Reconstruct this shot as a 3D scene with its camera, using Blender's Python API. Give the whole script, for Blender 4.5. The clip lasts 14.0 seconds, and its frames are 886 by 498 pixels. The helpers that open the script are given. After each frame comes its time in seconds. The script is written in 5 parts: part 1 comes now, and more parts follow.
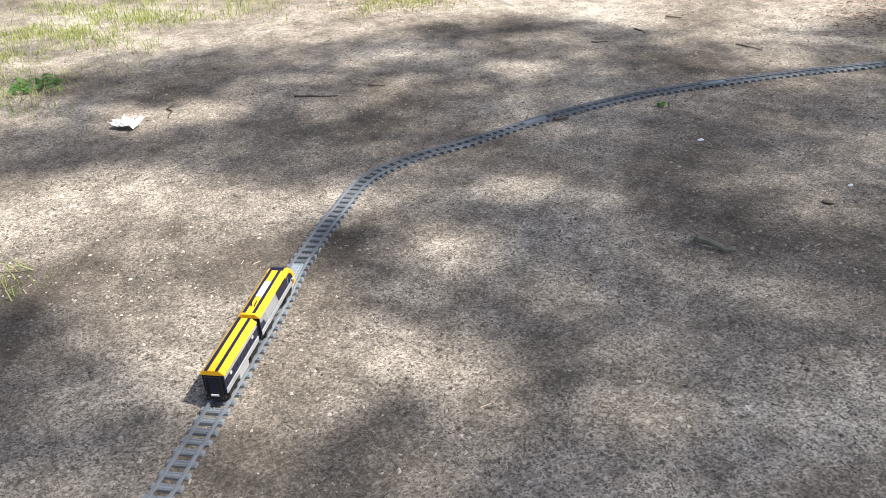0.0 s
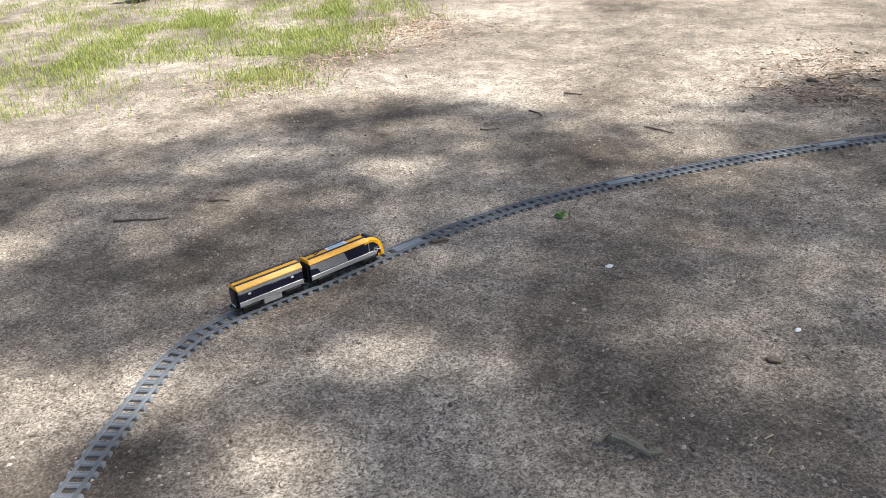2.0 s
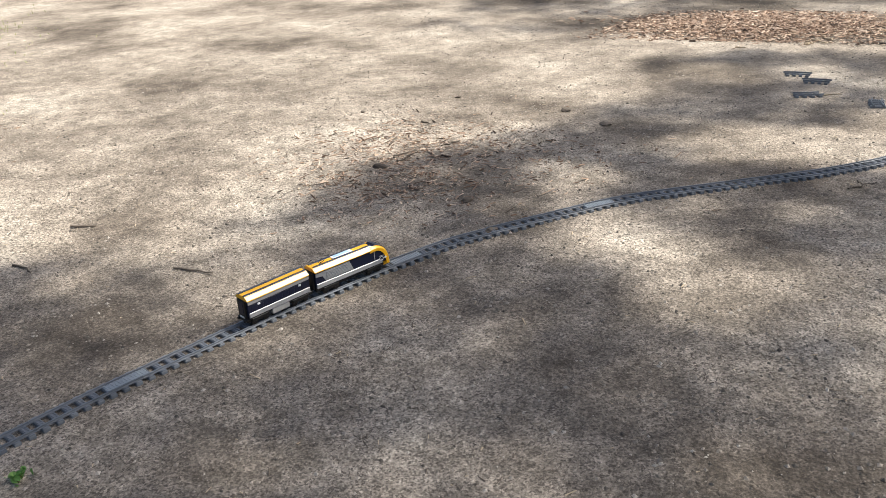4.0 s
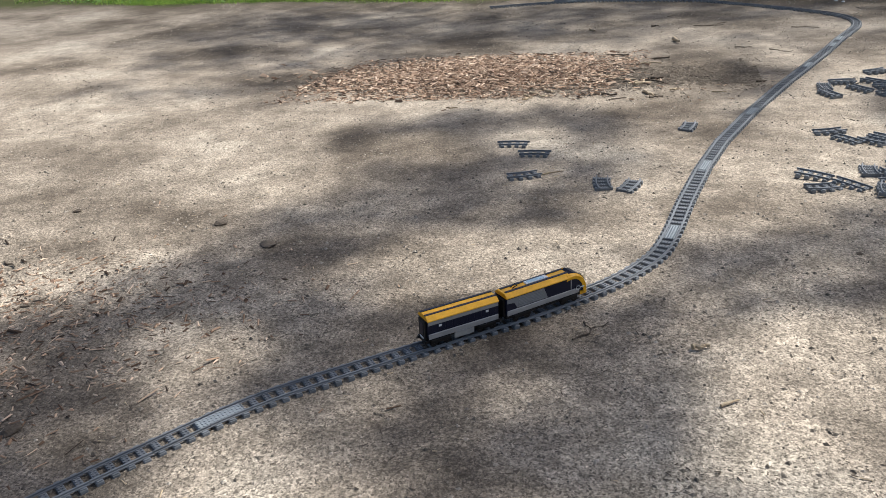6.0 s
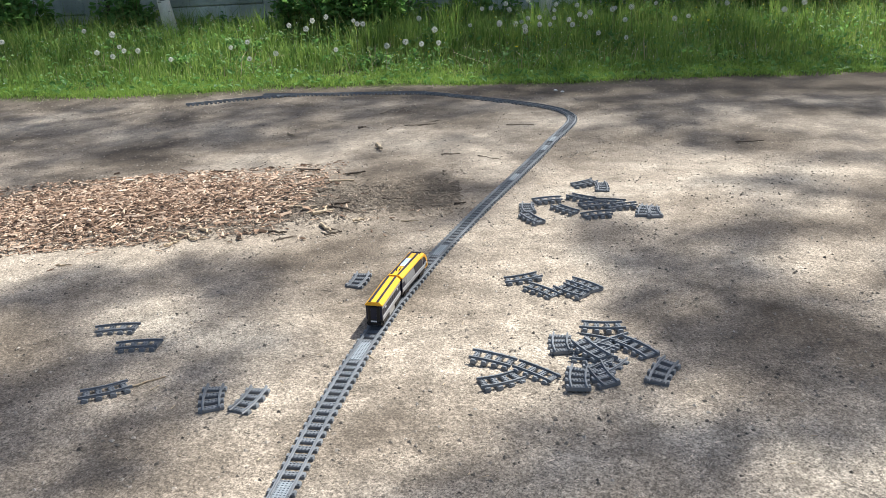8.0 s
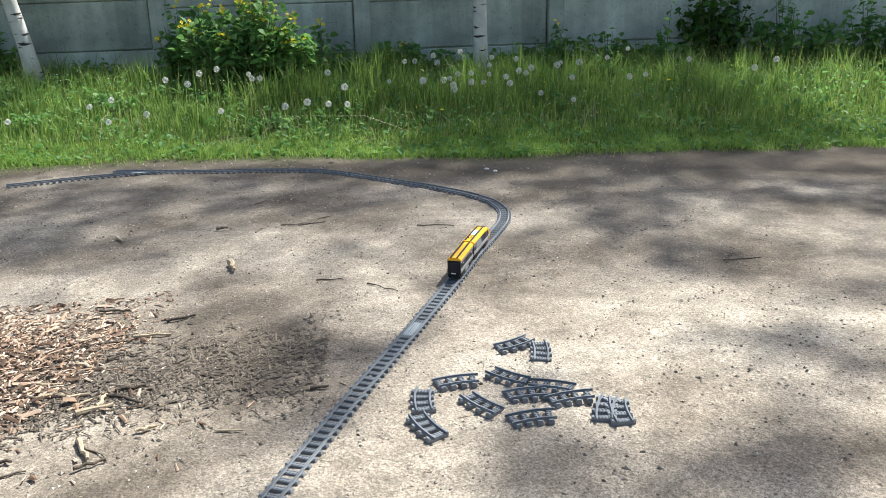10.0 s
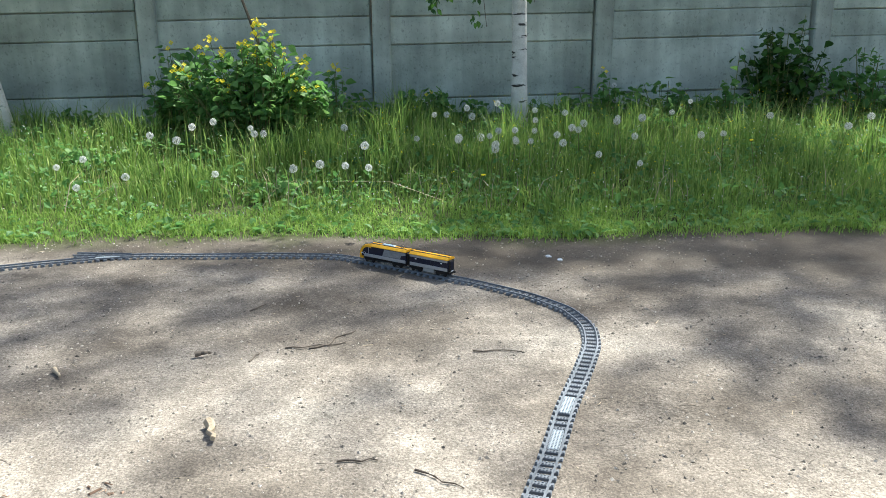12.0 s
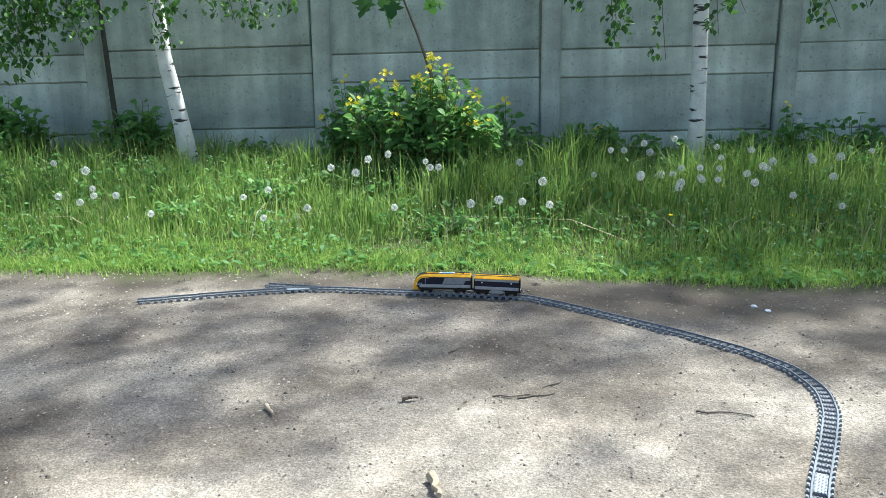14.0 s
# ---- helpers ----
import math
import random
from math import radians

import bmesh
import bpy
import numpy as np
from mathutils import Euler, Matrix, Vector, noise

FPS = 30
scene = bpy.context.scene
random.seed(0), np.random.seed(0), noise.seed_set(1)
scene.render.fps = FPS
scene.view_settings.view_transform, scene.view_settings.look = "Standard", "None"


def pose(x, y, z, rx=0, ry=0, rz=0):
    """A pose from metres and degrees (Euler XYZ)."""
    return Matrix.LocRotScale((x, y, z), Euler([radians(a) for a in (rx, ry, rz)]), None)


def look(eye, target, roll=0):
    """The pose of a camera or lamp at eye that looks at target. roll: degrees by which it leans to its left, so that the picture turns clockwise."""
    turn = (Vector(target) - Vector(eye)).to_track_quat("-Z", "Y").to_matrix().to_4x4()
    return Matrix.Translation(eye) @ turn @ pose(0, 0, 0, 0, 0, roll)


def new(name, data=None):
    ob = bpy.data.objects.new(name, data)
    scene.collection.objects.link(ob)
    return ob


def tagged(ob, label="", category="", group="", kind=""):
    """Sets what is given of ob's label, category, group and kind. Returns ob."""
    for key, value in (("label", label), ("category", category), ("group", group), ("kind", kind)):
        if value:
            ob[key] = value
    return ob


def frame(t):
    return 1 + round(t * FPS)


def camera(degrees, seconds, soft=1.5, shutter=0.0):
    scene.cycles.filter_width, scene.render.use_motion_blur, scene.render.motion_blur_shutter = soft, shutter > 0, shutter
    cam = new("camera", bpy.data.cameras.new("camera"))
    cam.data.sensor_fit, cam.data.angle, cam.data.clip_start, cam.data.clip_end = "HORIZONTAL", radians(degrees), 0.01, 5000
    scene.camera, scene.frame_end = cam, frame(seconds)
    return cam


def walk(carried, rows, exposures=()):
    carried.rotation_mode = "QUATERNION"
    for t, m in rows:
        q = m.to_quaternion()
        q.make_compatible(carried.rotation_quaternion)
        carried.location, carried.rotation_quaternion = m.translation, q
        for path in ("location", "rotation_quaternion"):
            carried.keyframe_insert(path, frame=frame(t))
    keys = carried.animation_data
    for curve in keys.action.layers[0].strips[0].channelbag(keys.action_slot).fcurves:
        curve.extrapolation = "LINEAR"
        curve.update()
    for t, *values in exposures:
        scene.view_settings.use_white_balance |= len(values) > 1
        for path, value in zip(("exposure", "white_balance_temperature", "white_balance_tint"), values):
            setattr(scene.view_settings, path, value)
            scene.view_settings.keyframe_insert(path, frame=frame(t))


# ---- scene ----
cam = camera(55.8, 14.0, soft=0.85)

PATH = [
    (0, (1.816, -1.586, 1.15), (0.272, -0.777, 0.17), -3.1),
    (0.5, (1.707, -1.444, 1.156), (0.153, -0.581, 0.237), -2.6),
    (1, (1.609, -1.303, 1.15), (0.03, -0.46, 0.258), -2.7),
    (1.5, (1.471, -1.172, 1.149), (-0.097, -0.31, 0.256), -3.5),
    (2, (1.313, -1.032, 1.13), (-0.182, -0.05, 0.235), -3.8),
    (2.5, (1.183, -0.817, 1.109), (-0.25, 0.257, 0.218), -4.0),
    (3, (1.085, -0.59, 1.106), (-0.307, 0.55, 0.234), -4.3),
    (3.5, (0.972, -0.322, 1.088), (-0.216, 1.045, 0.238), -4.3),
    (3.6, (0.958, -0.279, 1.081), (-0.186, 1.126, 0.233), -4.2),
    (3.7, (0.945, -0.236, 1.082), (-0.14, 1.213, 0.232), -4.0),
    (5.8, (0.907, 0.985, 1.061), (0.415, 2.74, 0.239), -3.1),
    (6, (0.936, 1.073, 1.057), (0.48, 2.837, 0.23), -3.1),
    (6.5, (1.02, 1.301, 1.065), (0.762, 3.105, 0.24), -3.5),
    (7, (1.133, 1.524, 1.077), (1.023, 3.361, 0.293), -2.7),
    (7.5, (1.271, 1.755, 1.082), (1.192, 3.611, 0.341), -1.1),
    (8, (1.377, 2.066, 1.101), (1.397, 3.936, 0.392), -1.8),
    (8.5, (1.465, 2.37, 1.119), (1.563, 4.253, 0.454), -1.1),
    (9, (1.598, 2.74, 1.122), (1.67, 4.635, 0.485), -0.2),
    (9.2, (1.621, 2.879, 1.118), (1.704, 4.772, 0.477), -0.2),
    (11.3, (1.731, 4.236, 1.055), (1.926, 6.141, 0.477), -1.3),
    (11.5, (1.709, 4.34, 1.059), (1.888, 6.249, 0.492), -0.8),
    (12, (1.563, 4.529, 1.052), (1.697, 6.451, 0.517), -0.1),
    (12.5, (1.398, 4.631, 1.062), (1.485, 6.562, 0.551), -0.2),
    (13, (1.321, 4.671, 1.062), (1.291, 6.61, 0.572), -0.2),
    (13.5, (1.294, 4.675, 1.068), (1.174, 6.614, 0.593), -0.4),
    (14, (1.285, 4.667, 1.07), (1.114, 6.604, 0.603), -0.4),
]
walk(cam, [(t, look(eye, target, roll)) for t, eye, target, roll in PATH], exposures=[(0, 0.94, 6350, 9), (2, 0.88, 6400, 9), (3, 0.73, 6600, 9), (3.6, 0.76, 6600, 9), (6, 0.44, 6450, 9), (7, 0.5, 6400, 8), (8, 0.78, 6350, 8), (9, 0.88, 6300, 7), (12, 1.34, 6150, 4), (14, 1.48, 5900, 2)])

# ---- light ----
SUN_AZ, SUN_EL = radians(47.0), radians(54.0)      # east of +y, above the horizon
TO_SUN = Vector((math.sin(SUN_AZ) * math.cos(SUN_EL), math.cos(SUN_AZ) * math.cos(SUN_EL), math.sin(SUN_EL)))
world = bpy.data.worlds.new("sky")
scene.world = world
world.use_nodes = True
wn = world.node_tree
sky = wn.nodes.new("ShaderNodeTexSky")
sky.dust_density, sky.ozone_density = 3.0, 0.5
sky.sky_type, sky.sun_disc, sky.sun_elevation, sky.sun_rotation = "NISHITA", False, SUN_EL, SUN_AZ
wn.links.new(sky.outputs[0], wn.nodes["Background"].inputs[0])
wn.nodes["Background"].inputs[1].default_value = 0.09
sun = new("sun", bpy.data.lights.new("sun", "SUN"))
sun.data.energy, sun.data.angle, sun.data.color = 4.5, radians(0.55), (1.0, 0.965, 0.91)
sun.matrix_world = look(tuple(TO_SUN * 30), (0, 0, 0))


# ---- materials ----
def material(name, stops, scale=20.0, rough=0.8, metal=0.0, bump=0.0, bump_scale=200.0, fine=0.35, by="object", spec=0.3, see=0.0):
    """Colour from two scales of noise over the stops (position, rgb), with bump. by: object, island or piece variation. see: translucent share."""
    m = bpy.data.materials.new(name)
    m.use_nodes = True
    t = m.node_tree
    n, l = t.nodes, t.links
    b = n["Principled BSDF"]
    b.inputs["Roughness"].default_value, b.inputs["Metallic"].default_value = rough, metal
    b.inputs["Specular IOR Level"].default_value = spec
    co = n.new("ShaderNodeTexCoord").outputs["Object"]
    big, small = n.new("ShaderNodeTexNoise"), n.new("ShaderNodeTexNoise")
    for node, s, d in ((big, scale, 5.0), (small, scale * 9.0, 3.0)):
        node.inputs["Scale"].default_value, node.inputs["Detail"].default_value = s, d
        l.new(co, node.inputs["Vector"])
    mix = n.new("ShaderNodeMix")
    mix.data_type = "FLOAT"
    mix.inputs[0].default_value = fine
    l.new(big.outputs[0], mix.inputs[2]), l.new(small.outputs[0], mix.inputs[3])
    value = mix.outputs[0]
    if by in ("island", "piece"):
        rnd = n.new("ShaderNodeNewGeometry").outputs["Random Per Island"] if by == "island" else n.new("ShaderNodeObjectInfo").outputs["Random"]
        blend = n.new("ShaderNodeMix")
        blend.data_type = "FLOAT"
        blend.inputs[0].default_value = 0.7 if by == "island" else 0.35
        l.new(value, blend.inputs[2]), l.new(rnd, blend.inputs[3])
        value = blend.outputs[0]
    ramp = n.new("ShaderNodeValToRGB")
    el = ramp.color_ramp.elements
    for i, (at, rgb) in enumerate(stops):
        e = el[i] if i < 2 else el.new(at)
        e.position, e.color = at, (*rgb, 1)
    l.new(value, ramp.inputs[0])
    l.new(ramp.outputs[0], b.inputs["Base Color"])
    if bump:
        bn, bt = n.new("ShaderNodeBump"), n.new("ShaderNodeTexNoise")
        bt.inputs["Scale"].default_value, bt.inputs["Detail"].default_value = bump_scale, 4.0
        bn.inputs["Strength"].default_value, bn.inputs["Distance"].default_value = bump, 0.01
        l.new(co, bt.inputs["Vector"]), l.new(bt.outputs[0], bn.inputs["Height"]), l.new(bn.outputs[0], b.inputs["Normal"])
    if see:
        tr, ms = n.new("ShaderNodeBsdfTranslucent"), n.new("ShaderNodeMixShader")
        ms.inputs[0].default_value = see
        l.new(ramp.outputs[0], tr.inputs[0])
        l.new(b.outputs[0], ms.inputs[1]), l.new(tr.outputs[0], ms.inputs[2])
        l.new(ms.outputs[0], n["Material Output"].inputs[0])
    return m


def plain(name, rgb, rough=0.4, metal=0.0, spread=0.12, spec=0.5):
    lo, hi = [c * (1 - spread) for c in rgb], [min(1, c * (1 + spread)) for c in rgb]
    return material(name, [(0.35, lo), (0.65, hi)], 60.0, rough, metal, spec=spec)


def sand():
    """Trodden sandy ground: pale sand, grey dust, dark soil, grit."""
    m = material("sand", [(0.36, (0.150, 0.124, 0.098)), (0.45, (0.270, 0.228, 0.182)), (0.56, (0.385, 0.330, 0.266)), (0.68, (0.47, 0.415, 0.34))],
                 1.3, 0.95, bump=0.55, bump_scale=110.0, fine=0.0, spec=0.1)
    t = m.node_tree
    n, l = t.nodes, t.links
    ramp = next(x for x in n if x.type == "VALTORGB")
    b = n["Principled BSDF"]
    co = next(x for x in n if x.type == "TEX_COORD").outputs["Object"]
    grit, mid = n.new("ShaderNodeTexNoise"), n.new("ShaderNodeTexNoise")
    grit.inputs["Scale"].default_value, grit.inputs["Detail"].default_value, grit.inputs["Roughness"].default_value = 110.0, 6.0, 0.85
    mid.inputs["Scale"].default_value, mid.inputs["Detail"].default_value, mid.inputs["Roughness"].default_value = 9.0, 8.0, 0.7
    for x in (grit, mid):
        l.new(co, x.inputs["Vector"])
    out = base = ramp.outputs[0]
    for size, lo, hi in ((210.0, 0.66, 1.36), (85.0, 0.80, 1.20)):
        vo, r, mul = n.new("ShaderNodeTexVoronoi"), n.new("ShaderNodeMapRange"), n.new("ShaderNodeVectorMath")
        vo.inputs["Scale"].default_value = size
        r.inputs[3].default_value, r.inputs[4].default_value = lo, hi
        mul.operation = "SCALE"
        l.new(co, vo.inputs["Vector"]), l.new(vo.outputs["Color"], r.inputs[0])
        l.new(out, mul.inputs[0]), l.new(r.outputs[0], mul.inputs[3])
        out = mul.outputs[0]
    for tex, lo, hi in ((mid, 0.48, 1.46), (grit, 0.34, 1.66)):
        r = n.new("ShaderNodeMapRange")
        r.inputs[1].default_value, r.inputs[2].default_value, r.inputs[3].default_value, r.inputs[4].default_value = 0.3, 0.7, lo, hi
        l.new(tex.outputs[0], r.inputs[0])
        mul = n.new("ShaderNodeVectorMath")
        mul.operation = "SCALE"
        l.new(out, mul.inputs[0]), l.new(r.outputs[0], mul.inputs[3])
        out = mul.outputs[0]
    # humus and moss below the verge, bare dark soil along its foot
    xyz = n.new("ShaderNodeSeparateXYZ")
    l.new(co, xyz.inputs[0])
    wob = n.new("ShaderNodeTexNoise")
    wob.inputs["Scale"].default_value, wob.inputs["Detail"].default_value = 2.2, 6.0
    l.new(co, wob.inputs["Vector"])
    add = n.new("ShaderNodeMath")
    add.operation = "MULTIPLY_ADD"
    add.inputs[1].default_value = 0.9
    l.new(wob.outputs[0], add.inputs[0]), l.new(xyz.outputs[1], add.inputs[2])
    # greyer, humus-rich earth around the start of the track; its colour also deepens shade
    near = n.new("ShaderNodeMath")
    near.operation = "MULTIPLY_ADD"
    near.inputs[1].default_value = -1.3
    l.new(wob.outputs[0], near.inputs[0]), l.new(xyz.outputs[1], near.inputs[2])
    side = n.new("ShaderNodeMapRange")
    side.inputs[1].default_value, side.inputs[2].default_value = -1.3, -0.5
    l.new(xyz.outputs[0], side.inputs[0])
    front = n.new("ShaderNodeMapRange")
    front.inputs[1].default_value, front.inputs[2].default_value, front.inputs[3].default_value, front.inputs[4].default_value = 0.4, 2.4, 1.0, 0.0
    l.new(near.outputs[0], front.inputs[0])
    both = n.new("ShaderNodeMath")
    both.operation = "MULTIPLY"
    l.new(side.outputs[0], both.inputs[0]), l.new(front.outputs[0], both.inputs[1])
    # finer, smoother sand beyond the bend
    calm = n.new("ShaderNodeMapRange")
    calm.inputs[1].default_value, calm.inputs[2].default_value, calm.inputs[4].default_value = 3.2, 5.6, 0.32
    l.new(xyz.outputs[1], calm.inputs[0])
    even = n.new("ShaderNodeMix")
    even.data_type = "RGBA"
    l.new(calm.outputs[0], even.inputs[0]), l.new(out, even.inputs[6]), l.new(base, even.inputs[7])
    out = even.outputs[2]
    # dark humus crumbs, thick near the start of the track
    warp, bend, speck, pick = n.new("ShaderNodeTexNoise"), n.new("ShaderNodeVectorMath"), n.new("ShaderNodeTexVoronoi"), n.new("ShaderNodeMapRange")
    warp.inputs["Scale"].default_value, warp.inputs["Detail"].default_value = 60.0, 3.0
    bend.operation = "MULTIPLY_ADD"
    bend.inputs[1].default_value = (0.012, 0.012, 0.012)
    speck.inputs["Scale"].default_value = 250.0
    pick.inputs[1].default_value, pick.inputs[2].default_value, pick.inputs[3].default_value, pick.inputs[4].default_value = 0.20, 0.44, 1.0, 0.0
    l.new(co, warp.inputs["Vector"]), l.new(warp.outputs[1], bend.inputs[0]), l.new(co, bend.inputs[2]), l.new(bend.outputs[0], speck.inputs["Vector"])
    l.new(speck.outputs["Color"], pick.inputs[0])
    thick, crumb = n.new("ShaderNodeMath"), n.new("ShaderNodeMix")
    thick.operation = "MULTIPLY"
    fade = n.new("ShaderNodeMapRange")
    fade.inputs[1].default_value, fade.inputs[2].default_value, fade.inputs[3].default_value, fade.inputs[4].default_value = 1.5, 5.0, 0.74, 0.44
    l.new(near.outputs[0], fade.inputs[0]), l.new(pick.outputs[0], thick.inputs[0]), l.new(fade.outputs[0], thick.inputs[1])
    crumb.data_type = "RGBA"
    l.new(thick.outputs[0], crumb.inputs[0]), l.new(out, crumb.inputs[6])
    crumb.inputs[7].default_value = (0.075, 0.064, 0.053, 1)
    out = crumb.outputs[2]
    # darkening multiplied in: part grey soil, part shade
    shade_earth = n.new("ShaderNodeMix")
    shade_earth.data_type, shade_earth.blend_type = "RGBA", "MULTIPLY"
    l.new(both.outputs[0], shade_earth.inputs[0]), l.new(out, shade_earth.inputs[6])
    shade_earth.inputs[7].default_value = (0.80, 0.81, 0.83, 1)
    out = shade_earth.outputs[2]
    # packed grey earth of the track before the verge; colour also dims sunlit ground
    dim_pack, grey = n.new("ShaderNodeMapRange"), n.new("ShaderNodeMix")
    dim_pack.inputs[1].default_value, dim_pack.inputs[2].default_value = 6.0, 7.6
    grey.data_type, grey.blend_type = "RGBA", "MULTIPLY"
    l.new(add.outputs[0], dim_pack.inputs[0]), l.new(dim_pack.outputs[0], grey.inputs[0]), l.new(out, grey.inputs[6])
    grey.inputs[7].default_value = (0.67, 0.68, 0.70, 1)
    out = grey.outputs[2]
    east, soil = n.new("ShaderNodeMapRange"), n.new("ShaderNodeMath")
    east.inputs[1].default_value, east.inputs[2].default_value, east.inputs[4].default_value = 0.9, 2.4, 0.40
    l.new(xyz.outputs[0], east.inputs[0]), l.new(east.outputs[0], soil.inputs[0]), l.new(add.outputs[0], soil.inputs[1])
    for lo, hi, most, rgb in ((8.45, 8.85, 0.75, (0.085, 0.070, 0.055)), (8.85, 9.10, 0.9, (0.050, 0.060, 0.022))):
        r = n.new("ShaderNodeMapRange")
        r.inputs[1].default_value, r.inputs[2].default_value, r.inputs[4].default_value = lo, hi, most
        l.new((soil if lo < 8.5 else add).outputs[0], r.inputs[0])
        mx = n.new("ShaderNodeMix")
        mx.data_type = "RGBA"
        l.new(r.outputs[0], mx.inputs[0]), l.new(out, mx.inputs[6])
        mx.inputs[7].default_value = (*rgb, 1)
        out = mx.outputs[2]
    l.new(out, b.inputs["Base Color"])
    return m


def concrete(name, tone):
    """Weathered cast concrete with rain streaks and pits."""
    m = material(name, [(0.30, [0.325 * tone, 0.365 * tone, 0.315 * tone]), (0.5, [0.450 * tone, 0.490 * tone, 0.425 * tone]), (0.7, [0.54 * tone, 0.58 * tone, 0.51 * tone])], 1.6, 0.9, bump=0.35, bump_scale=45.0, fine=0.4, by="piece", spec=0.2)
    t = m.node_tree
    n, l = t.nodes, t.links
    out = next(x for x in n if x.type == "VALTORGB").outputs[0]
    co = next(x for x in n if x.type == "TEX_COORD").outputs["Object"]
    for size, lo, hi, a, b in (((7.0, 7.0, 0.7), 0.35, 0.65, 0.80, 1.12), ((55.0, 55.0, 40.0), 0.25, 0.42, 0.62, 1.0), ((2.3, 2.3, 3.1), 0.40, 0.62, 0.78, 1.06)):
        mp, tx, r, mul = n.new("ShaderNodeMapping"), n.new("ShaderNodeTexNoise"), n.new("ShaderNodeMapRange"), n.new("ShaderNodeVectorMath")
        mp.inputs["Scale"].default_value = size
        tx.inputs["Scale"].default_value, tx.inputs["Detail"].default_value = 1.0, 5.0
        r.inputs[1].default_value, r.inputs[2].default_value, r.inputs[3].default_value, r.inputs[4].default_value = lo, hi, a, b
        mul.operation = "SCALE"
        l.new(co, mp.inputs[0]), l.new(mp.outputs[0], tx.inputs["Vector"]), l.new(tx.outputs[0], r.inputs[0])
        l.new(out, mul.inputs[0]), l.new(r.outputs[0], mul.inputs[3])
        out = mul.outputs[0]
    l.new(out, n["Principled BSDF"].inputs["Base Color"])
    return m


def birch_bark():
    m = material("birch_bark", [(0.3, (0.50, 0.48, 0.44)), (0.7, (0.82, 0.80, 0.76))], 12.0, 0.7, bump=0.3, bump_scale=60.0)
    t = m.node_tree
    n, l = t.nodes, t.links
    ramp = next(x for x in n if x.type == "VALTORGB")
    co = next(x for x in n if x.type == "TEX_COORD").outputs["Object"]
    mp, tx, rp, mx = n.new("ShaderNodeMapping"), n.new("ShaderNodeTexNoise"), n.new("ShaderNodeValToRGB"), n.new("ShaderNodeMix")
    mp.inputs["Scale"].default_value = (7.0, 7.0, 30.0)
    tx.inputs["Scale"].default_value, tx.inputs["Detail"].default_value = 1.0, 3.0
    rp.color_ramp.elements[0].position, rp.color_ramp.elements[1].position = 0.60, 0.66
    mx.data_type = "RGBA"
    l.new(co, mp.inputs[0]), l.new(mp.outputs[0], tx.inputs["Vector"]), l.new(tx.outputs[0], rp.inputs[0]), l.new(rp.outputs[0], mx.inputs[0])
    l.new(ramp.outputs[0], mx.inputs[6])
    mx.inputs[7].default_value = (0.05, 0.045, 0.04, 1)
    l.new(mx.outputs[2], n["Principled BSDF"].inputs["Base Color"])
    return m


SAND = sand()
PEBBLE = material("pebble", [(0.1, (0.05, 0.045, 0.04)), (0.35, (0.16, 0.14, 0.115)), (0.6, (0.32, 0.275, 0.225)), (0.9, (0.50, 0.45, 0.385))], 30.0, 0.85, by="island")
TIE = material("grey_plastic", [(0.3, (0.142, 0.155, 0.170)), (0.7, (0.215, 0.232, 0.252))], 50.0, 0.5, by="piece", spec=0.3)
RAIL = material("rail_plastic", [(0.3, (0.128, 0.140, 0.155)), (0.7, (0.195, 0.210, 0.230))], 60.0, 0.42, by="piece", spec=0.3)
PLATE = material("pale_plate", [(0.3, (0.25, 0.28, 0.30)), (0.7, (0.34, 0.375, 0.40))], 50.0, 0.35, by="piece", spec=0.5)
YELLOW = plain("yellow_plastic", (0.88, 0.44, 0.016), 0.3)
NAVY = plain("navy_plastic", (0.011, 0.014, 0.032), 0.30, spec=0.3)
BLACK = plain("black_plastic", (0.010, 0.010, 0.011), 0.40, spec=0.3)
GRILLE = plain("grille_grey", (0.26, 0.265, 0.27), 0.4)
SILVER = plain("silver_plastic", (0.40, 0.40, 0.41), 0.38, 0.3)
GREY = plain("grey_side", (0.33, 0.325, 0.315), 0.35)
WHITE = plain("white_plastic", (0.75, 0.76, 0.77), 0.35)
SKYBLUE = plain("pale_blue_sticker", (0.42, 0.60, 0.72), 0.2)
CONCRETE, POST = concrete("concrete", 1.12), concrete("post_concrete", 0.92)
GRASS = material("grass_blades", [(0.1, (0.110, 0.200, 0.046)), (0.45, (0.185, 0.310, 0.066)), (0.8, (0.310, 0.420, 0.105)), (1.0, (0.56, 0.51, 0.28))], 3.0, 0.6, by="island", see=0.5)
DRYGRASS = material("short_grass", [(0.1, (0.23, 0.30, 0.065)), (0.55, (0.36, 0.41, 0.115)), (1.0, (0.56, 0.51, 0.25))], 3.0, 0.7, by="island", see=0.35)
LUSH = material("lush_grass", [(0.1, (0.150, 0.270, 0.045)), (0.5, (0.250, 0.400, 0.075)), (0.85, (0.370, 0.490, 0.120)), (1.0, (0.55, 0.50, 0.28))], 3.0, 0.6, by="island", see=0.5)
LEAF = material("leaf", [(0.1, (0.035, 0.090, 0.022)), (0.6, (0.070, 0.165, 0.032)), (1.0, (0.13, 0.25, 0.05))], 4.0, 0.5, by="island", see=0.4)
BUSHLEAF = material("herb_leaf", [(0.1, (0.085, 0.205, 0.055)), (0.6, (0.160, 0.320, 0.085)), (1.0, (0.26, 0.42, 0.12))], 4.0, 0.55, by="island", see=0.5)
STEM = material("stem", [(0.3, (0.10, 0.14, 0.04)), (0.7, (0.19, 0.19, 0.08))], 30.0, 0.7)
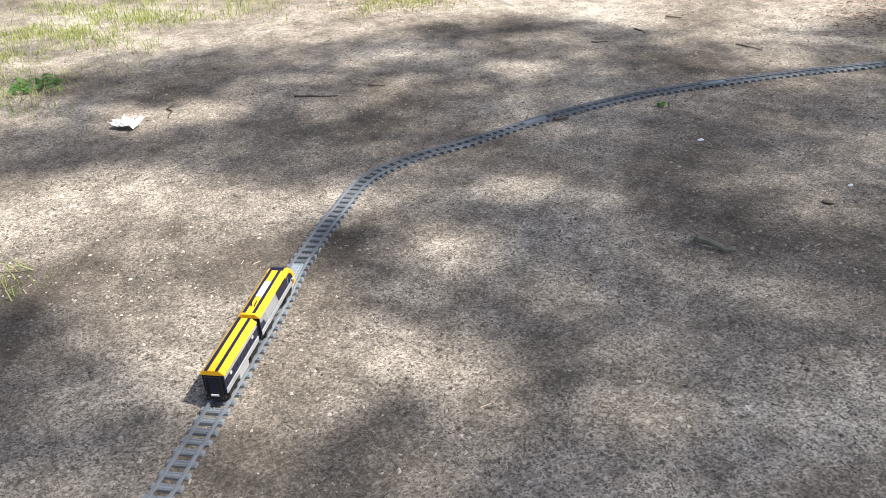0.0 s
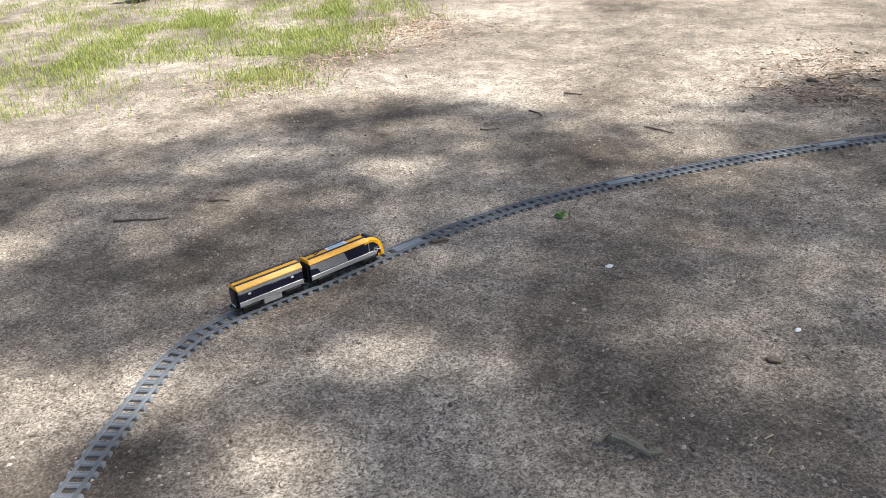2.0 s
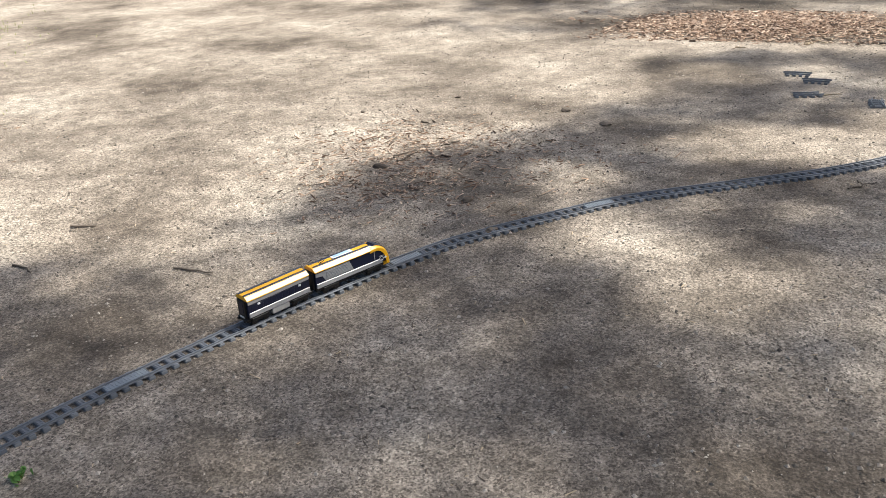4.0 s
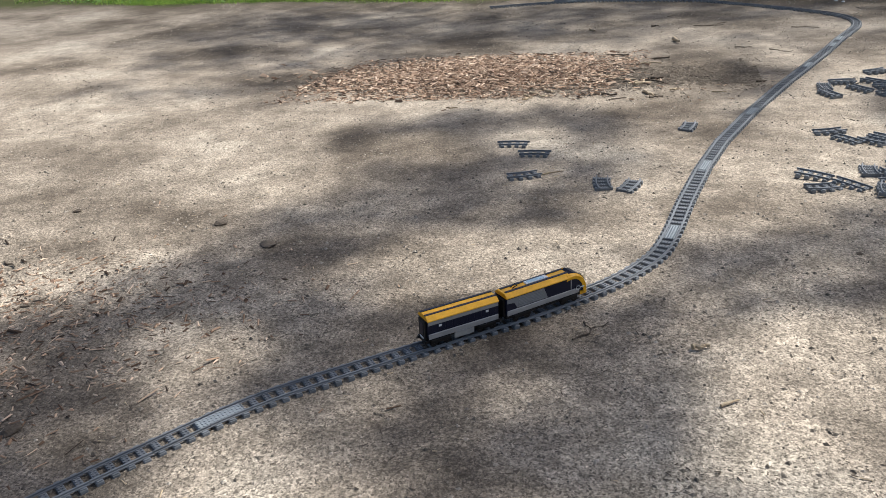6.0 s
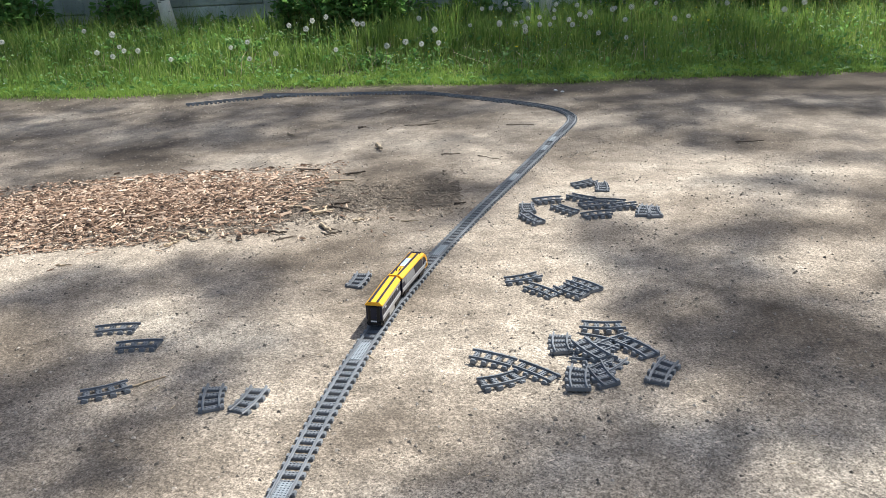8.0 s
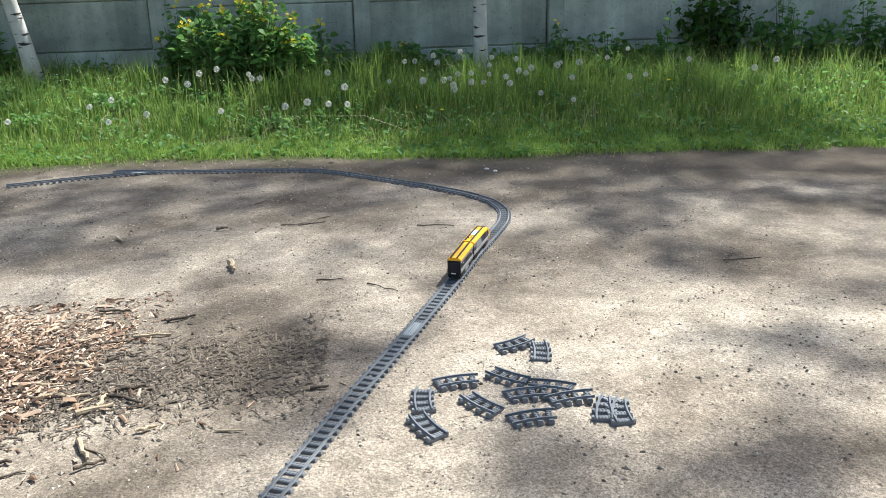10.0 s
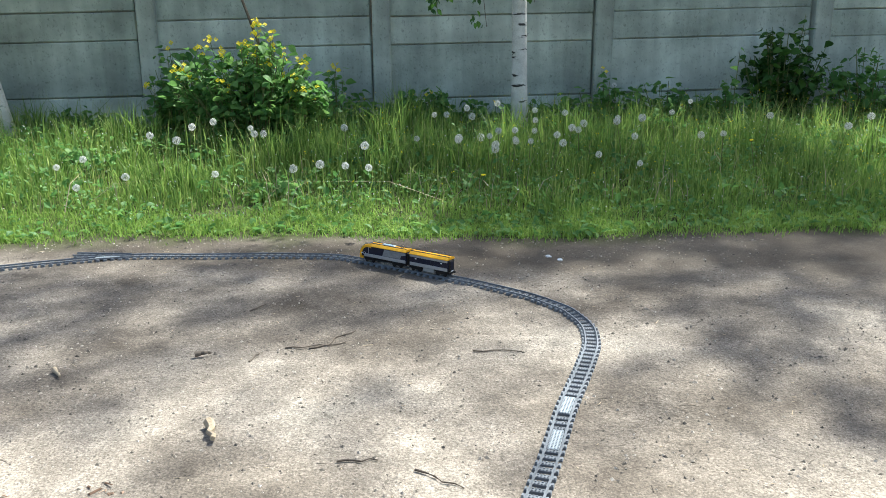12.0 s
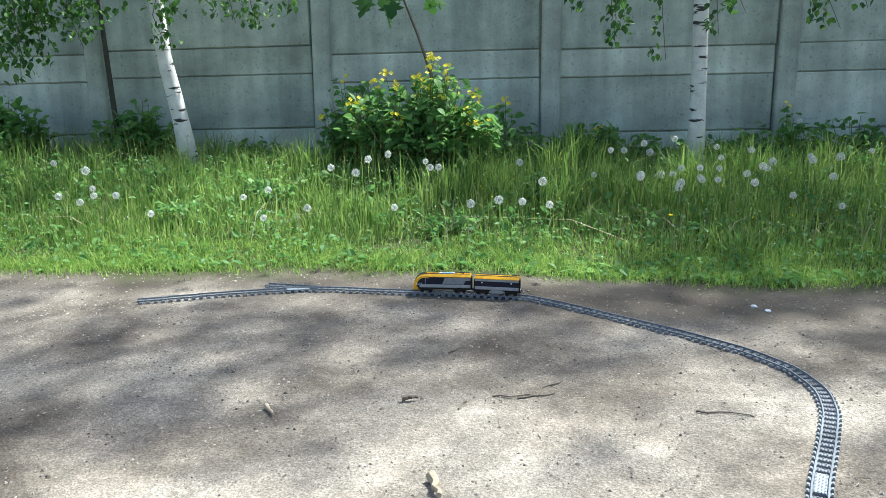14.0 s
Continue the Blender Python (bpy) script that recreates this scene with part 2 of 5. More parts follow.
PETAL = material("yellow_petal", [(0.2, (0.82, 0.64, 0.015)), (0.8, (0.92, 0.80, 0.05))], 40.0, 0.6, by="island", see=0.3)
FLUFF = material("seed_fluff", [(0.2, (0.60, 0.60, 0.56)), (0.8, (0.85, 0.85, 0.82))], 40.0, 0.9, by="island", see=0.4)
BARK = material("bark", [(0.3, (0.07, 0.055, 0.04)), (0.7, (0.17, 0.14, 0.11))], 14.0, 0.9, bump=0.6, bump_scale=50.0)
# for the made-up trunk that stands for a post's dark strip
DARKSTRIP = material("dark_strip", [(0.3, (0.035, 0.034, 0.028)), (0.7, (0.085, 0.085, 0.070))], 14.0, 0.9, bump=0.5, bump_scale=50.0)
BIRCH = birch_bark()
TWIG = material("dead_twig", [(0.25, (0.055, 0.042, 0.032)), (0.75, (0.20, 0.165, 0.13))], 40.0, 0.9, bump=0.3, by="piece")
MOSSWOOD = material("mossy_wood", [(0.3, (0.11, 0.11, 0.08)), (0.7, (0.27, 0.26, 0.20))], 40.0, 0.9, bump=0.4)
PALEWOOD = material("pale_wood", [(0.3, (0.34, 0.26, 0.17)), (0.7, (0.55, 0.45, 0.32))], 40.0, 0.8, bump=0.3)
CHIP = material("bark_chips", [(0.15, (0.035, 0.024, 0.017)), (0.38, (0.18, 0.110, 0.072)), (0.62, (0.43, 0.295, 0.205)), (0.9, (0.72, 0.58, 0.45))], 20.0, 0.85, by="island")
PAPER = material("crumpled_paper", [(0.3, (0.68, 0.67, 0.64)), (0.7, (0.82, 0.82, 0.80))], 20.0, 0.8, bump=0.4, bump_scale=30.0)


# ---- building helpers ----
def link(name, bm, mat, parent=None, smooth=False):
    me = bpy.data.meshes.new(name)
    bm.to_mesh(me)
    bm.free()
    me.materials.append(mat)
    if smooth:
        me.polygons.foreach_set("use_smooth", [True] * len(me.polygons))
    ob = new(name, me)
    ob.parent = parent
    return ob


def part(name, bm, mat, parent, label="", smooth=False):
    return tagged(link(name, bm, mat, parent, smooth), label)


def heap(name, verts, faces, mat, parent=None):
    """One mesh from computed arrays of vertices and faces."""
    me = bpy.data.meshes.new(name)
    me.from_pydata(verts, [], faces)
    me.materials.append(mat)
    ob = new(name, me)
    ob.parent = parent
    return ob


def empty(name, m, label, category, group="", kind=""):
    ob = tagged(new(name), label, category, group, kind)
    ob.matrix_basis = m
    return ob


def box(bm, x0, x1, y0, y1, z0, z1, bevel=0.0):
    made = bmesh.ops.create_cube(bm, size=1.0, matrix=Matrix.LocRotScale(((x0 + x1) / 2, (y0 + y1) / 2, (z0 + z1) / 2), None, (x1 - x0, y1 - y0, z1 - z0)))
    if bevel:
        edges = {e for v in made["verts"] for e in v.link_edges}
        bmesh.ops.bevel(bm, geom=list(edges), offset=bevel, segments=1, affect="EDGES")
    return bm


def a_box(*a, bevel=0.0):
    return box(bmesh.new(), *a, bevel=bevel)


def prism(outline, y0, y1, bevel=0.0):
    """An outline in x and z, drawn from y0 to y1."""
    bm = bmesh.new()
    a = [bm.verts.new((x, y0, z)) for x, z in outline]
    b = [bm.verts.new((x, y1, z)) for x, z in outline]
    n = len(outline)
    bm.faces.new(a), bm.faces.new(b[::-1])
    for i in range(n):
        bm.faces.new((a[i], b[i], b[(i + 1) % n], a[(i + 1) % n]))
    bmesh.ops.recalc_face_normals(bm, faces=bm.faces)
    if bevel:
        bmesh.ops.bevel(bm, geom=list(bm.edges), offset=bevel, segments=1, affect="EDGES")
    return bm


def cylinder(bm, m, r, length, sides=10):
    bmesh.ops.create_cone(bm, cap_ends=True, segments=sides, radius1=r, radius2=r, depth=length, matrix=m)
    return bm


def tube(bm, points, radii, sides=7):
    """A tapering, bending stem through points."""
    pts = [Vector(p) for p in points]
    rings = []
    for i, p in enumerate(pts):
        d = (pts[min(i + 1, len(pts) - 1)] - pts[max(i - 1, 0)]).normalized()
        u = d.orthogonal().normalized() if abs(d.z) < 0.9 else d.cross(Vector((0, 1, 0))).normalized()
        v = d.cross(u)
        rings.append([bm.verts.new(p + (u * math.cos(k * math.tau / sides) + v * math.sin(k * math.tau / sides)) * radii[i]) for k in range(sides)])
    for a, b in zip(rings, rings[1:]):
        for k in range(sides):
            bm.faces.new((a[k], a[(k + 1) % sides], b[(k + 1) % sides], b[k]))
    bm.faces.new(rings[0][::-1]), bm.faces.new(rings[-1])
    return bm


def rng(seed):
    return np.random.default_rng(seed)


def leaves(centres, sizes, seed, flat=0.5, fold=0.25):
    """Pointed leaves, each of four triangles, folded along the rib, turned at random. Returns vertices and faces."""
    r = rng(seed)
    n = len(centres)
    az = r.uniform(0, math.tau, n)
    tilt = r.normal(0, flat, n)
    along = np.stack([np.cos(az) * np.cos(tilt), np.sin(az) * np.cos(tilt), np.sin(tilt)], 1)
    side = np.stack([-np.sin(az), np.cos(az), r.normal(0, flat, n)], 1)
    side /= np.linalg.norm(side, axis=1)[:, None]
    up = np.cross(along, side)
    s = np.asarray(sizes)[:, None]
    c = np.asarray(centres)
    v = np.stack([c - along * s * 0.5, c + side * s * 0.36 - along * s * 0.1 + up * s * fold * 0.5, c + along * s * 0.55,
                  c - side * s * 0.36 - along * s * 0.1 + up * s * fold * 0.5, c + along * s * 0.05], 1).reshape(-1, 3)
    base = np.arange(n)[:, None] * 5
    f = np.concatenate([base + np.array(k) for k in ((0, 4, 1), (1, 4, 2), (2, 4, 3), (3, 4, 0))], 1).reshape(-1, 3)
    return v.tolist(), f.tolist()


def ovate(centres, sizes, seed, flat=0.5, hang=0.0, wide=0.34):
    """Ovate leaves with a pointed tip, folded along the rib and curled, ten triangles each. hang: how far tips droop."""
    r = rng(seed)
    n = len(centres)
    az, tilt = r.uniform(0, math.tau, n), r.normal(-hang, flat, n)
    along = np.stack([np.cos(az) * np.cos(tilt), np.sin(az) * np.cos(tilt), np.sin(tilt)], 1)
    roll = r.normal(0, 0.5, n)
    flat_side = np.stack([-np.sin(az), np.cos(az), np.zeros(n)], 1)
    over = np.cross(along, flat_side)
    side = flat_side * np.cos(roll)[:, None] + over * np.sin(roll)[:, None]
    up = np.cross(along, side)
    s, c = np.asarray(sizes)[:, None], np.asarray(centres)
    curl = r.uniform(0.02, 0.22, n)[:, None]
    shape = ((-0.5, 0, 0), (-0.30, 0.75, 0.16), (0.02, 1.0, 0.20), (0.30, 0.55, 0.10), (0.58, 0, 0), (0.30, -0.55, 0.10), (0.02, -1.0, 0.20), (-0.30, -0.75, 0.16), (-0.25, 0, 0), (0.0, 0, 0), (0.30, 0, 0))
    v = np.stack([c + along * s * a + side * s * b * wide + up * s * (q * 0.5 - curl * (a + 0.1) ** 2 * 1.6) for a, b, q in shape], 1).reshape(-1, 3)
    base = np.arange(n)[:, None] * 11
    f3 = np.concatenate([base + np.array(k) for k in ((0, 8, 1), (3, 10, 4), (10, 5, 4), (0, 7, 8))], 1).reshape(-1, 3)
    f4 = np.concatenate([base + np.array(k) for k in ((1, 8, 9, 2), (2, 9, 10, 3), (9, 6, 5, 10), (8, 7, 6, 9))], 1).reshape(-1, 4)
    return v.tolist(), f3.tolist() + f4.tolist()


def blades(x, y, z, h, w, seed, lean=0.45):
    """Bent grass blades from arrays of places, heights and widths."""
    r = rng(seed)
    n = len(x)
    az, bend, face = r.uniform(0, math.tau, n), np.abs(r.normal(0, lean, n)) * h, r.uniform(0, math.tau, n)
    dx, dy = np.cos(az) * bend, np.sin(az) * bend
    sx, sy = np.cos(face) * w / 2, np.sin(face) * w / 2
    v = np.stack([np.stack(q, 1) for q in ((x - sx, y - sy, z), (x + sx, y + sy, z),
                  (x + dx * 0.35 + sx * 0.8, y + dy * 0.35 + sy * 0.8, z + h * 0.6), (x + dx * 0.35 - sx * 0.8, y + dy * 0.35 - sy * 0.8, z + h * 0.6),
                  (x + dx, y + dy, z + h * (1 - 0.25 * np.minimum(1, bend / h))))], 1).reshape(-1, 3)
    base = np.arange(n) * 5
    quads = np.stack([base, base + 1, base + 2, base + 3], 1).tolist()
    tris = np.stack([base + 3, base + 2, base + 4], 1).tolist()
    return v.tolist(), quads + tris


# ---- ground ----
def height(x, y):
    """Slight unevenness of the trodden ground; a low bank under the grass verge."""
    low = -0.006 + 0.004 * np.sin(x * 2.3 + 1.1 * np.sin(y * 1.7)) + 0.003 * np.sin(y * 3.1 + x * 1.3)
    bank = 0.10 * np.clip((y - 8.7) / 2.2, 0, 1)
    return low + bank


def axis(lo, hi, step, far):
    mid = np.arange(lo, hi + step / 2, step)
    out = np.array([0.3, 1, 3, 8, 20, 60, 200, far])
    return np.concatenate([lo - out[::-1], mid, hi + out])


def build_ground():
    xs, ys = axis(-8, 8, 0.06, 900), axis(-4, 12, 0.06, 900)
    gx, gy = np.meshgrid(xs, ys)
    r = rng(3)
    gz = height(gx, gy) + r.normal(0, 0.0016, gx.shape)
    v = np.stack([gx.ravel(), gy.ravel(), gz.ravel()], 1).tolist()
    w = len(xs)
    i = (np.arange(len(ys) - 1)[:, None] * w + np.arange(w - 1)).ravel()
    f = np.stack([i, i + 1, i + w + 1, i + w], 1).tolist()
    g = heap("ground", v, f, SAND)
    g.data.polygons.foreach_set("use_smooth", [True] * len(g.data.polygons))
    tagged(g, "pale trodden sandy ground with dark soil patches", "ground", kind="structure")


def build_pebbles():
    """Grit and small stones lying on the sand."""
    r = rng(5)
    n = 80000
    x, y = r.uniform(-3.0, 3.4, n), r.uniform(-2.2, 8.6, n)
    size = 0.0016 + 0.0022 * r.gamma(1.2, 1.0, n)
    size = np.minimum(size, 0.008)
    az = r.uniform(0, math.tau, n)
    z = height(x, y)
    c, s = np.cos(az), np.sin(az)
    corner = np.array([(1, 0.1, 0), (0.1, 0.8, 0), (-0.9, 0.15, 0), (-0.05, -0.75, 0), (0.12, 0.05, 0.62)])
    k = corner[None] * size[:, None, None] * r.uniform(0.7, 1.3, (n, 5, 1))
    v = np.stack([x[:, None] + k[..., 0] * c[:, None] - k[..., 1] * s[:, None], y[:, None] + k[..., 0] * s[:, None] + k[..., 1] * c[:, None],
                  z[:, None] + k[..., 2] - 0.0005], 2).reshape(-1, 3)
    b = np.arange(n)[:, None] * 5
    f = np.concatenate([b + np.array(q) for q in ((0, 1, 4), (1, 2, 4), (2, 3, 4), (3, 0, 4))], 1).reshape(-1, 3)
    tagged(heap("gravel", v.tolist(), f.tolist(), PEBBLE), "scattered grey and tan grit on sand", "gravel", kind="stuff")


# ---- track ----
LINE_A = [(0.93, -1.86), (0.72, -1.69), (0.51, -1.515), (0.37, -1.40), (0.0, -1.11), (-0.13, -1.025), (-0.22, -0.945), (-0.32, -0.86), (-0.40, -0.78),
          (-0.52, -0.67), (-0.595, -0.56), (-0.625, -0.45), (-0.64, -0.33), (-0.64, -0.18), (-0.665, 0.05), (-0.675, 0.21), (-0.675, 0.39), (-0.65, 0.65),
          (-0.60, 0.89), (-0.525, 1.17), (-0.455, 1.43), (-0.35, 1.73), (-0.25, 1.96), (-0.135, 2.13), (-0.03, 2.27), (0.08, 2.42), (0.16, 2.51), (0.26, 2.60)]
LINE_B = [(0.70, 2.98), (0.79, 3.075), (0.881, 3.175), (0.953, 3.286), (1.0, 3.385), (1.034, 3.535), (1.08, 3.80), (1.15, 4.14), (1.24, 4.50), (1.39, 4.95),
          (1.572, 5.42), (1.762, 5.87), (1.955, 6.36), (2.055, 6.64), (2.16, 6.888), (2.24, 7.09), (2.268, 7.25), (2.232, 7.43), (2.115, 7.60), (1.92, 7.78), (1.71, 7.945), (1.50, 8.11),
          (1.33, 8.22), (1.05, 8.25), (0.83, 8.25), (0.69, 8.25), (0.46, 8.27), (0.29, 8.245), (0.0, 8.17), (-0.35, 8.05), (-0.42, 8.025)]


def track_line(points, step=0.004, smooth=0.1):
    p = np.array(points, float)
    d = np.r_[0, np.cumsum(np.hypot(*np.diff(p, axis=0).T))]
    s = np.arange(0, d[-1], step)
    q = np.stack([np.interp(s, d, p[:, k]) for k in (0, 1)], 1)
    n = int(smooth / step)
    k = np.hanning(2 * n + 1)
    k /= k.sum()
    a, b = q[1] - q[0], q[-1] - q[-2]
    q = np.concatenate([q[:1] + np.arange(-n, 0)[:, None] * a, q, q[-1:] + np.arange(1, n + 1)[:, None] * b])
    return np.stack([np.convolve(q[:, j], k, "valid") for j in (0, 1)], 1)


CENTRE = track_line(LINE_A + LINE_B)
ALONG = np.r_[0, np.cumsum(np.hypot(*np.diff(CENTRE, axis=0).T))]
LENGTH = float(ALONG[-1])


def at_track(s):
    x, y = (float(np.interp(s, ALONG, CENTRE[:, k])) for k in (0, 1))
    ax, ay = (float(np.interp(s - 0.012, ALONG, CENTRE[:, k])) for k in (0, 1))
    bx, by = (float(np.interp(s + 0.012, ALONG, CENTRE[:, k])) for k in (0, 1))
    return x, y, math.atan2(by - ay, bx - ax)


def tie_mesh():
    bm = bmesh.new()
    box(bm, -0.0078, 0.0078, -0.032, 0.032, -0.0055, 0.0068, bevel=0.0010)
    for y in (-0.0125, -0.0042, 0.0042, 0.0125):
        for x in (-0.004, 0.004):
            cylinder(bm, Matrix.Translation((x, y, 0.008)), 0.0025, 0.002, 6)
    for y in (-0.0285, 0.0285):
        box(bm, -0.0055, 0.0055, y - 0.0025, y + 0.0025, 0.007, 0.0092)
    me = bpy.data.meshes.new("tie")
    bm.to_mesh(me)
    bm.free()
    me.materials.append(TIE)
    return me


def rail_mesh(points):
    """A rail with foot, web and head through points in the piece's own space."""
    bm = bmesh.new()
    shape = ((-0.0032, 0.0065), (-0.0032, 0.0085), (-0.0016, 0.0095), (-0.0018, 0.0135), (0.0018, 0.0135), (0.0016, 0.0095), (0.0032, 0.0085), (0.0032, 0.0065))
    rings = []
    for i, p in enumerate(points):
        a, b = points[max(i - 1, 0)], points[min(i + 1, len(points) - 1)]
        d = np.array(b) - np.array(a)
        n = np.array((-d[1], d[0])) / np.hypot(*d)
        rings.append([bm.verts.new((p[0] + n[0] * u, p[1] + n[1] * u, z)) for u, z in shape])
    for a, b in zip(rings, rings[1:]):
        for k in range(len(shape)):
            bm.faces.new((a[k], b[k], b[(k + 1) % 8], a[(k + 1) % 8]))
    bm.faces.new(rings[0]), bm.faces.new(rings[-1][::-1])
    bmesh.ops.recalc_face_normals(bm, faces=bm.faces)
    me = bpy.data.meshes.new("rail")
    bm.to_mesh(me)
    bm.free()
    me.materials.append(RAIL)
    return me


def plate_mesh(length):
    bm = a_box(-length / 2, length / 2, -0.0155, 0.0155, 0.0069, 0.0098, bevel=0.0008)
    n = int(length / 0.008)
    for i in range(n):
        for y in (-0.012, -0.004, 0.004, 0.012):
            cylinder(bm, Matrix.Translation(((i + 0.5) * length / n - length / 2, y, 0.0106)), 0.0025, 0.0018, 6)
    me = bpy.data.meshes.new("plate")
    bm.to_mesh(me)
    bm.free()
    me.materials.append(PLATE)
    return me


TIE_MESH = tie_mesh()
PIECE = 0.128


def child(name, me, parent, m):
    ob = new(name, me)
    ob.parent = parent
    ob.matrix_basis = m
    return ob


def track_piece(spot, label, group, name="track_piece"):
    """One piece: spot(u) gives x, y and heading at u metres along it."""
    x, y, a = spot(PIECE / 2)
    z = float(height(np.array(x), np.array(y))) + 0.001
    root = empty(name, Matrix.Translation((x, y, z)) @ Matrix.Rotation(a, 4, "Z"), label, "toy track", group)
    back = root.matrix_basis.inverted()
    for k in range(4):
        tx, ty, ta = spot(0.016 + 0.032 * k)
        child("tie", TIE_MESH, root, back @ Matrix.Translation((tx, ty, z)) @ Matrix.Rotation(ta, 4, "Z"))
    for side in (-0.0200, 0.0200):
        pts = []
        for u in np.linspace(0.0005, PIECE - 0.0005, 6):
            tx, ty, ta = spot(u)
            p = back @ Vector((tx - math.sin(ta) * side, ty + math.cos(ta) * side, z))
            pts.append((p.x, p.y))
        child("rail", rail_mesh(pts), root, Matrix())
    return root


PLATES = [1.22, 1.32, 2.72, 3.55, 4.43, 5.15, 6.65, 7.31, 8.14, 9.13, 9.74, 9.95, 13.0]


def build_track():
    n = int(LENGTH / PIECE)
    pieces = [track_piece(lambda u, k=k: at_track(k * PIECE + u), "dark grey plastic toy railway track piece on sand", "laid track") for k in range(n)]
    long_plate = plate_mesh(0.104)
    for s in PLATES:
        root = pieces[min(n - 1, int(s / PIECE))]
        x, y, a = at_track(s)
        child("plate", long_plate, root, root.matrix_basis.inverted() @ Matrix.Translation((x, y, root.matrix_basis.translation.z)) @ Matrix.Rotation(a, 4, "Z"))
    # the short dead-end arm of the points
    for k in range(2):
        def spot(u, k=k):
            v = (k * PIECE + u)
            return 0.40 - v, 8.275 + 0.10 * v + 0.12 * v * v, math.pi - math.atan(0.10 + 0.24 * v)
        track_piece(spot, "dark grey plastic toy track arm of a switch", "laid track")


def loose_track(rows, lift, seed):
    r = rng(seed)
    for x, y, deg, *way in rows:
        bend = way[0] if way else 0.32 * float(r.choice((-1, 1)))
        a = radians(deg)

        def spot(u, x=x, y=y, a=a, bend=bend):
            th = (u - PIECE / 2) / bend
            px, py = bend * math.sin(th), bend * (1 - math.cos(th))
            return x + px * math.cos(a) - py * math.sin(a), y + px * math.sin(a) + py * math.cos(a), a + th
        root = track_piece(spot, "loose curved grey toy track piece lying on sand", "loose track", "loose_track")
        up = lift * float(r.uniform(0, 1)) if lift else 0.0
        root.matrix_basis = Matrix.Translation((0, 0, up)) @ root.matrix_basis @ pose(0, 0, 0, float(r.uniform(-3, 3)) if lift else 0, float(r.uniform(-4, 4)) if lift else 0)


def build_loose_track():
    loose_track([(0.408, 4.372, 6), (0.510, 4.256, 4), (0.505, 3.995, 24), (0.794, 3.941, 98), (0.895, 3.926, 73), (1.117, 4.706, 77)], 0, 11)
    loose_track([(1.671, 4.669, 13), (1.722, 4.567, -46), (1.815, 4.552, -55), (1.868, 4.602, -53)], 0.003, 12)
    loose_track([(1.525, 4.098, -26, -0.54), (1.635, 4.023, -40, -0.54), (1.538, 3.984, 25), (1.722, 4.184, -96), (1.861, 4.274, -7), (1.843, 4.184, -32), (1.931, 4.135, -57),
                 (1.963, 4.000, 57), (1.736, 3.976, -100), (1.80, 3.996, -79), (1.799, 4.093, -24), (1.832, 4.042, 44)], 0.007, 13)
    loose_track([(1.795, 4.115, -66, 0.54), (1.875, 4.175, 28, -0.54)], 0.022, 15)
    loose_track([(1.775, 5.285, -64, 0.32), (1.772, 5.42, -92, 0.32), (1.873, 5.521, 10, -0.32), (1.926, 5.384, -52), (2.020, 5.529, -40), (2.047, 5.308, 8), (2.057, 5.433, 8),
                 (2.132, 5.469, -24), (2.169, 5.396, 6), (2.245, 5.33, -111), (2.276, 5.311, -96), (2.072, 5.740, 25), (2.146, 5.693, -97)], 0.006, 14)


# ---- train ----
def wheelset(parent, x):
    bogie = part("bogie", a_box(x - 0.030, x + 0.030, -0.021, 0.021, 0.020, 0.034, bevel=0.002), BLACK, parent)
    for dx in (-0.018, 0.018):
        for y in (-0.0195, 0.0195):
            part("wheel", cylinder(bmesh.new(), Matrix.Translation((x + dx, y, 0.0184)) @ Matrix.Rotation(math.pi / 2, 4, "X"), 0.0088, 0.004, 14), BLACK, bogie)
    for s in (-1, 1):
        part("side_frame", a_box(x - 0.026, x + 0.026, *sorted((s * 0.0225, s * 0.0255)), 0.020, 0.031, bevel=0.001), BLACK, bogie)


def roof_profile(x0, x1, base, top, half, half_top):
    bm = bmesh.new()
    outline = ((-half, base), (-half, base + 0.003), (-half_top, top), (half_top, top), (half, base + 0.003), (half, base))
    a = [bm.verts.new((x0, y, z)) for y, z in outline]
    b = [bm.verts.new((x1, y, z)) for y, z in outline]
    bm.faces.new(a), bm.faces.new(b[::-1])
    for i in range(6):
        bm.faces.new((a[i], b[i], b[(i + 1) % 6], a[(i + 1) % 6]))
    bmesh.ops.recalc_face_normals(bm, faces=bm.faces)
    bmesh.ops.bevel(bm, geom=list(bm.edges), offset=0.0008, segments=1, affect="EDGES")
    return bm


def proportion(car, longer):
    """Final length, width and height of a body over the same running gear."""
    m = Matrix.Translation((0, 0, 0.0096)) @ Matrix.Diagonal((longer, 0.95, 0.90, 1)) @ Matrix.Translation((0, 0, -0.0096))
    for ob in car.children_recursive:
        ob.data.transform(m)


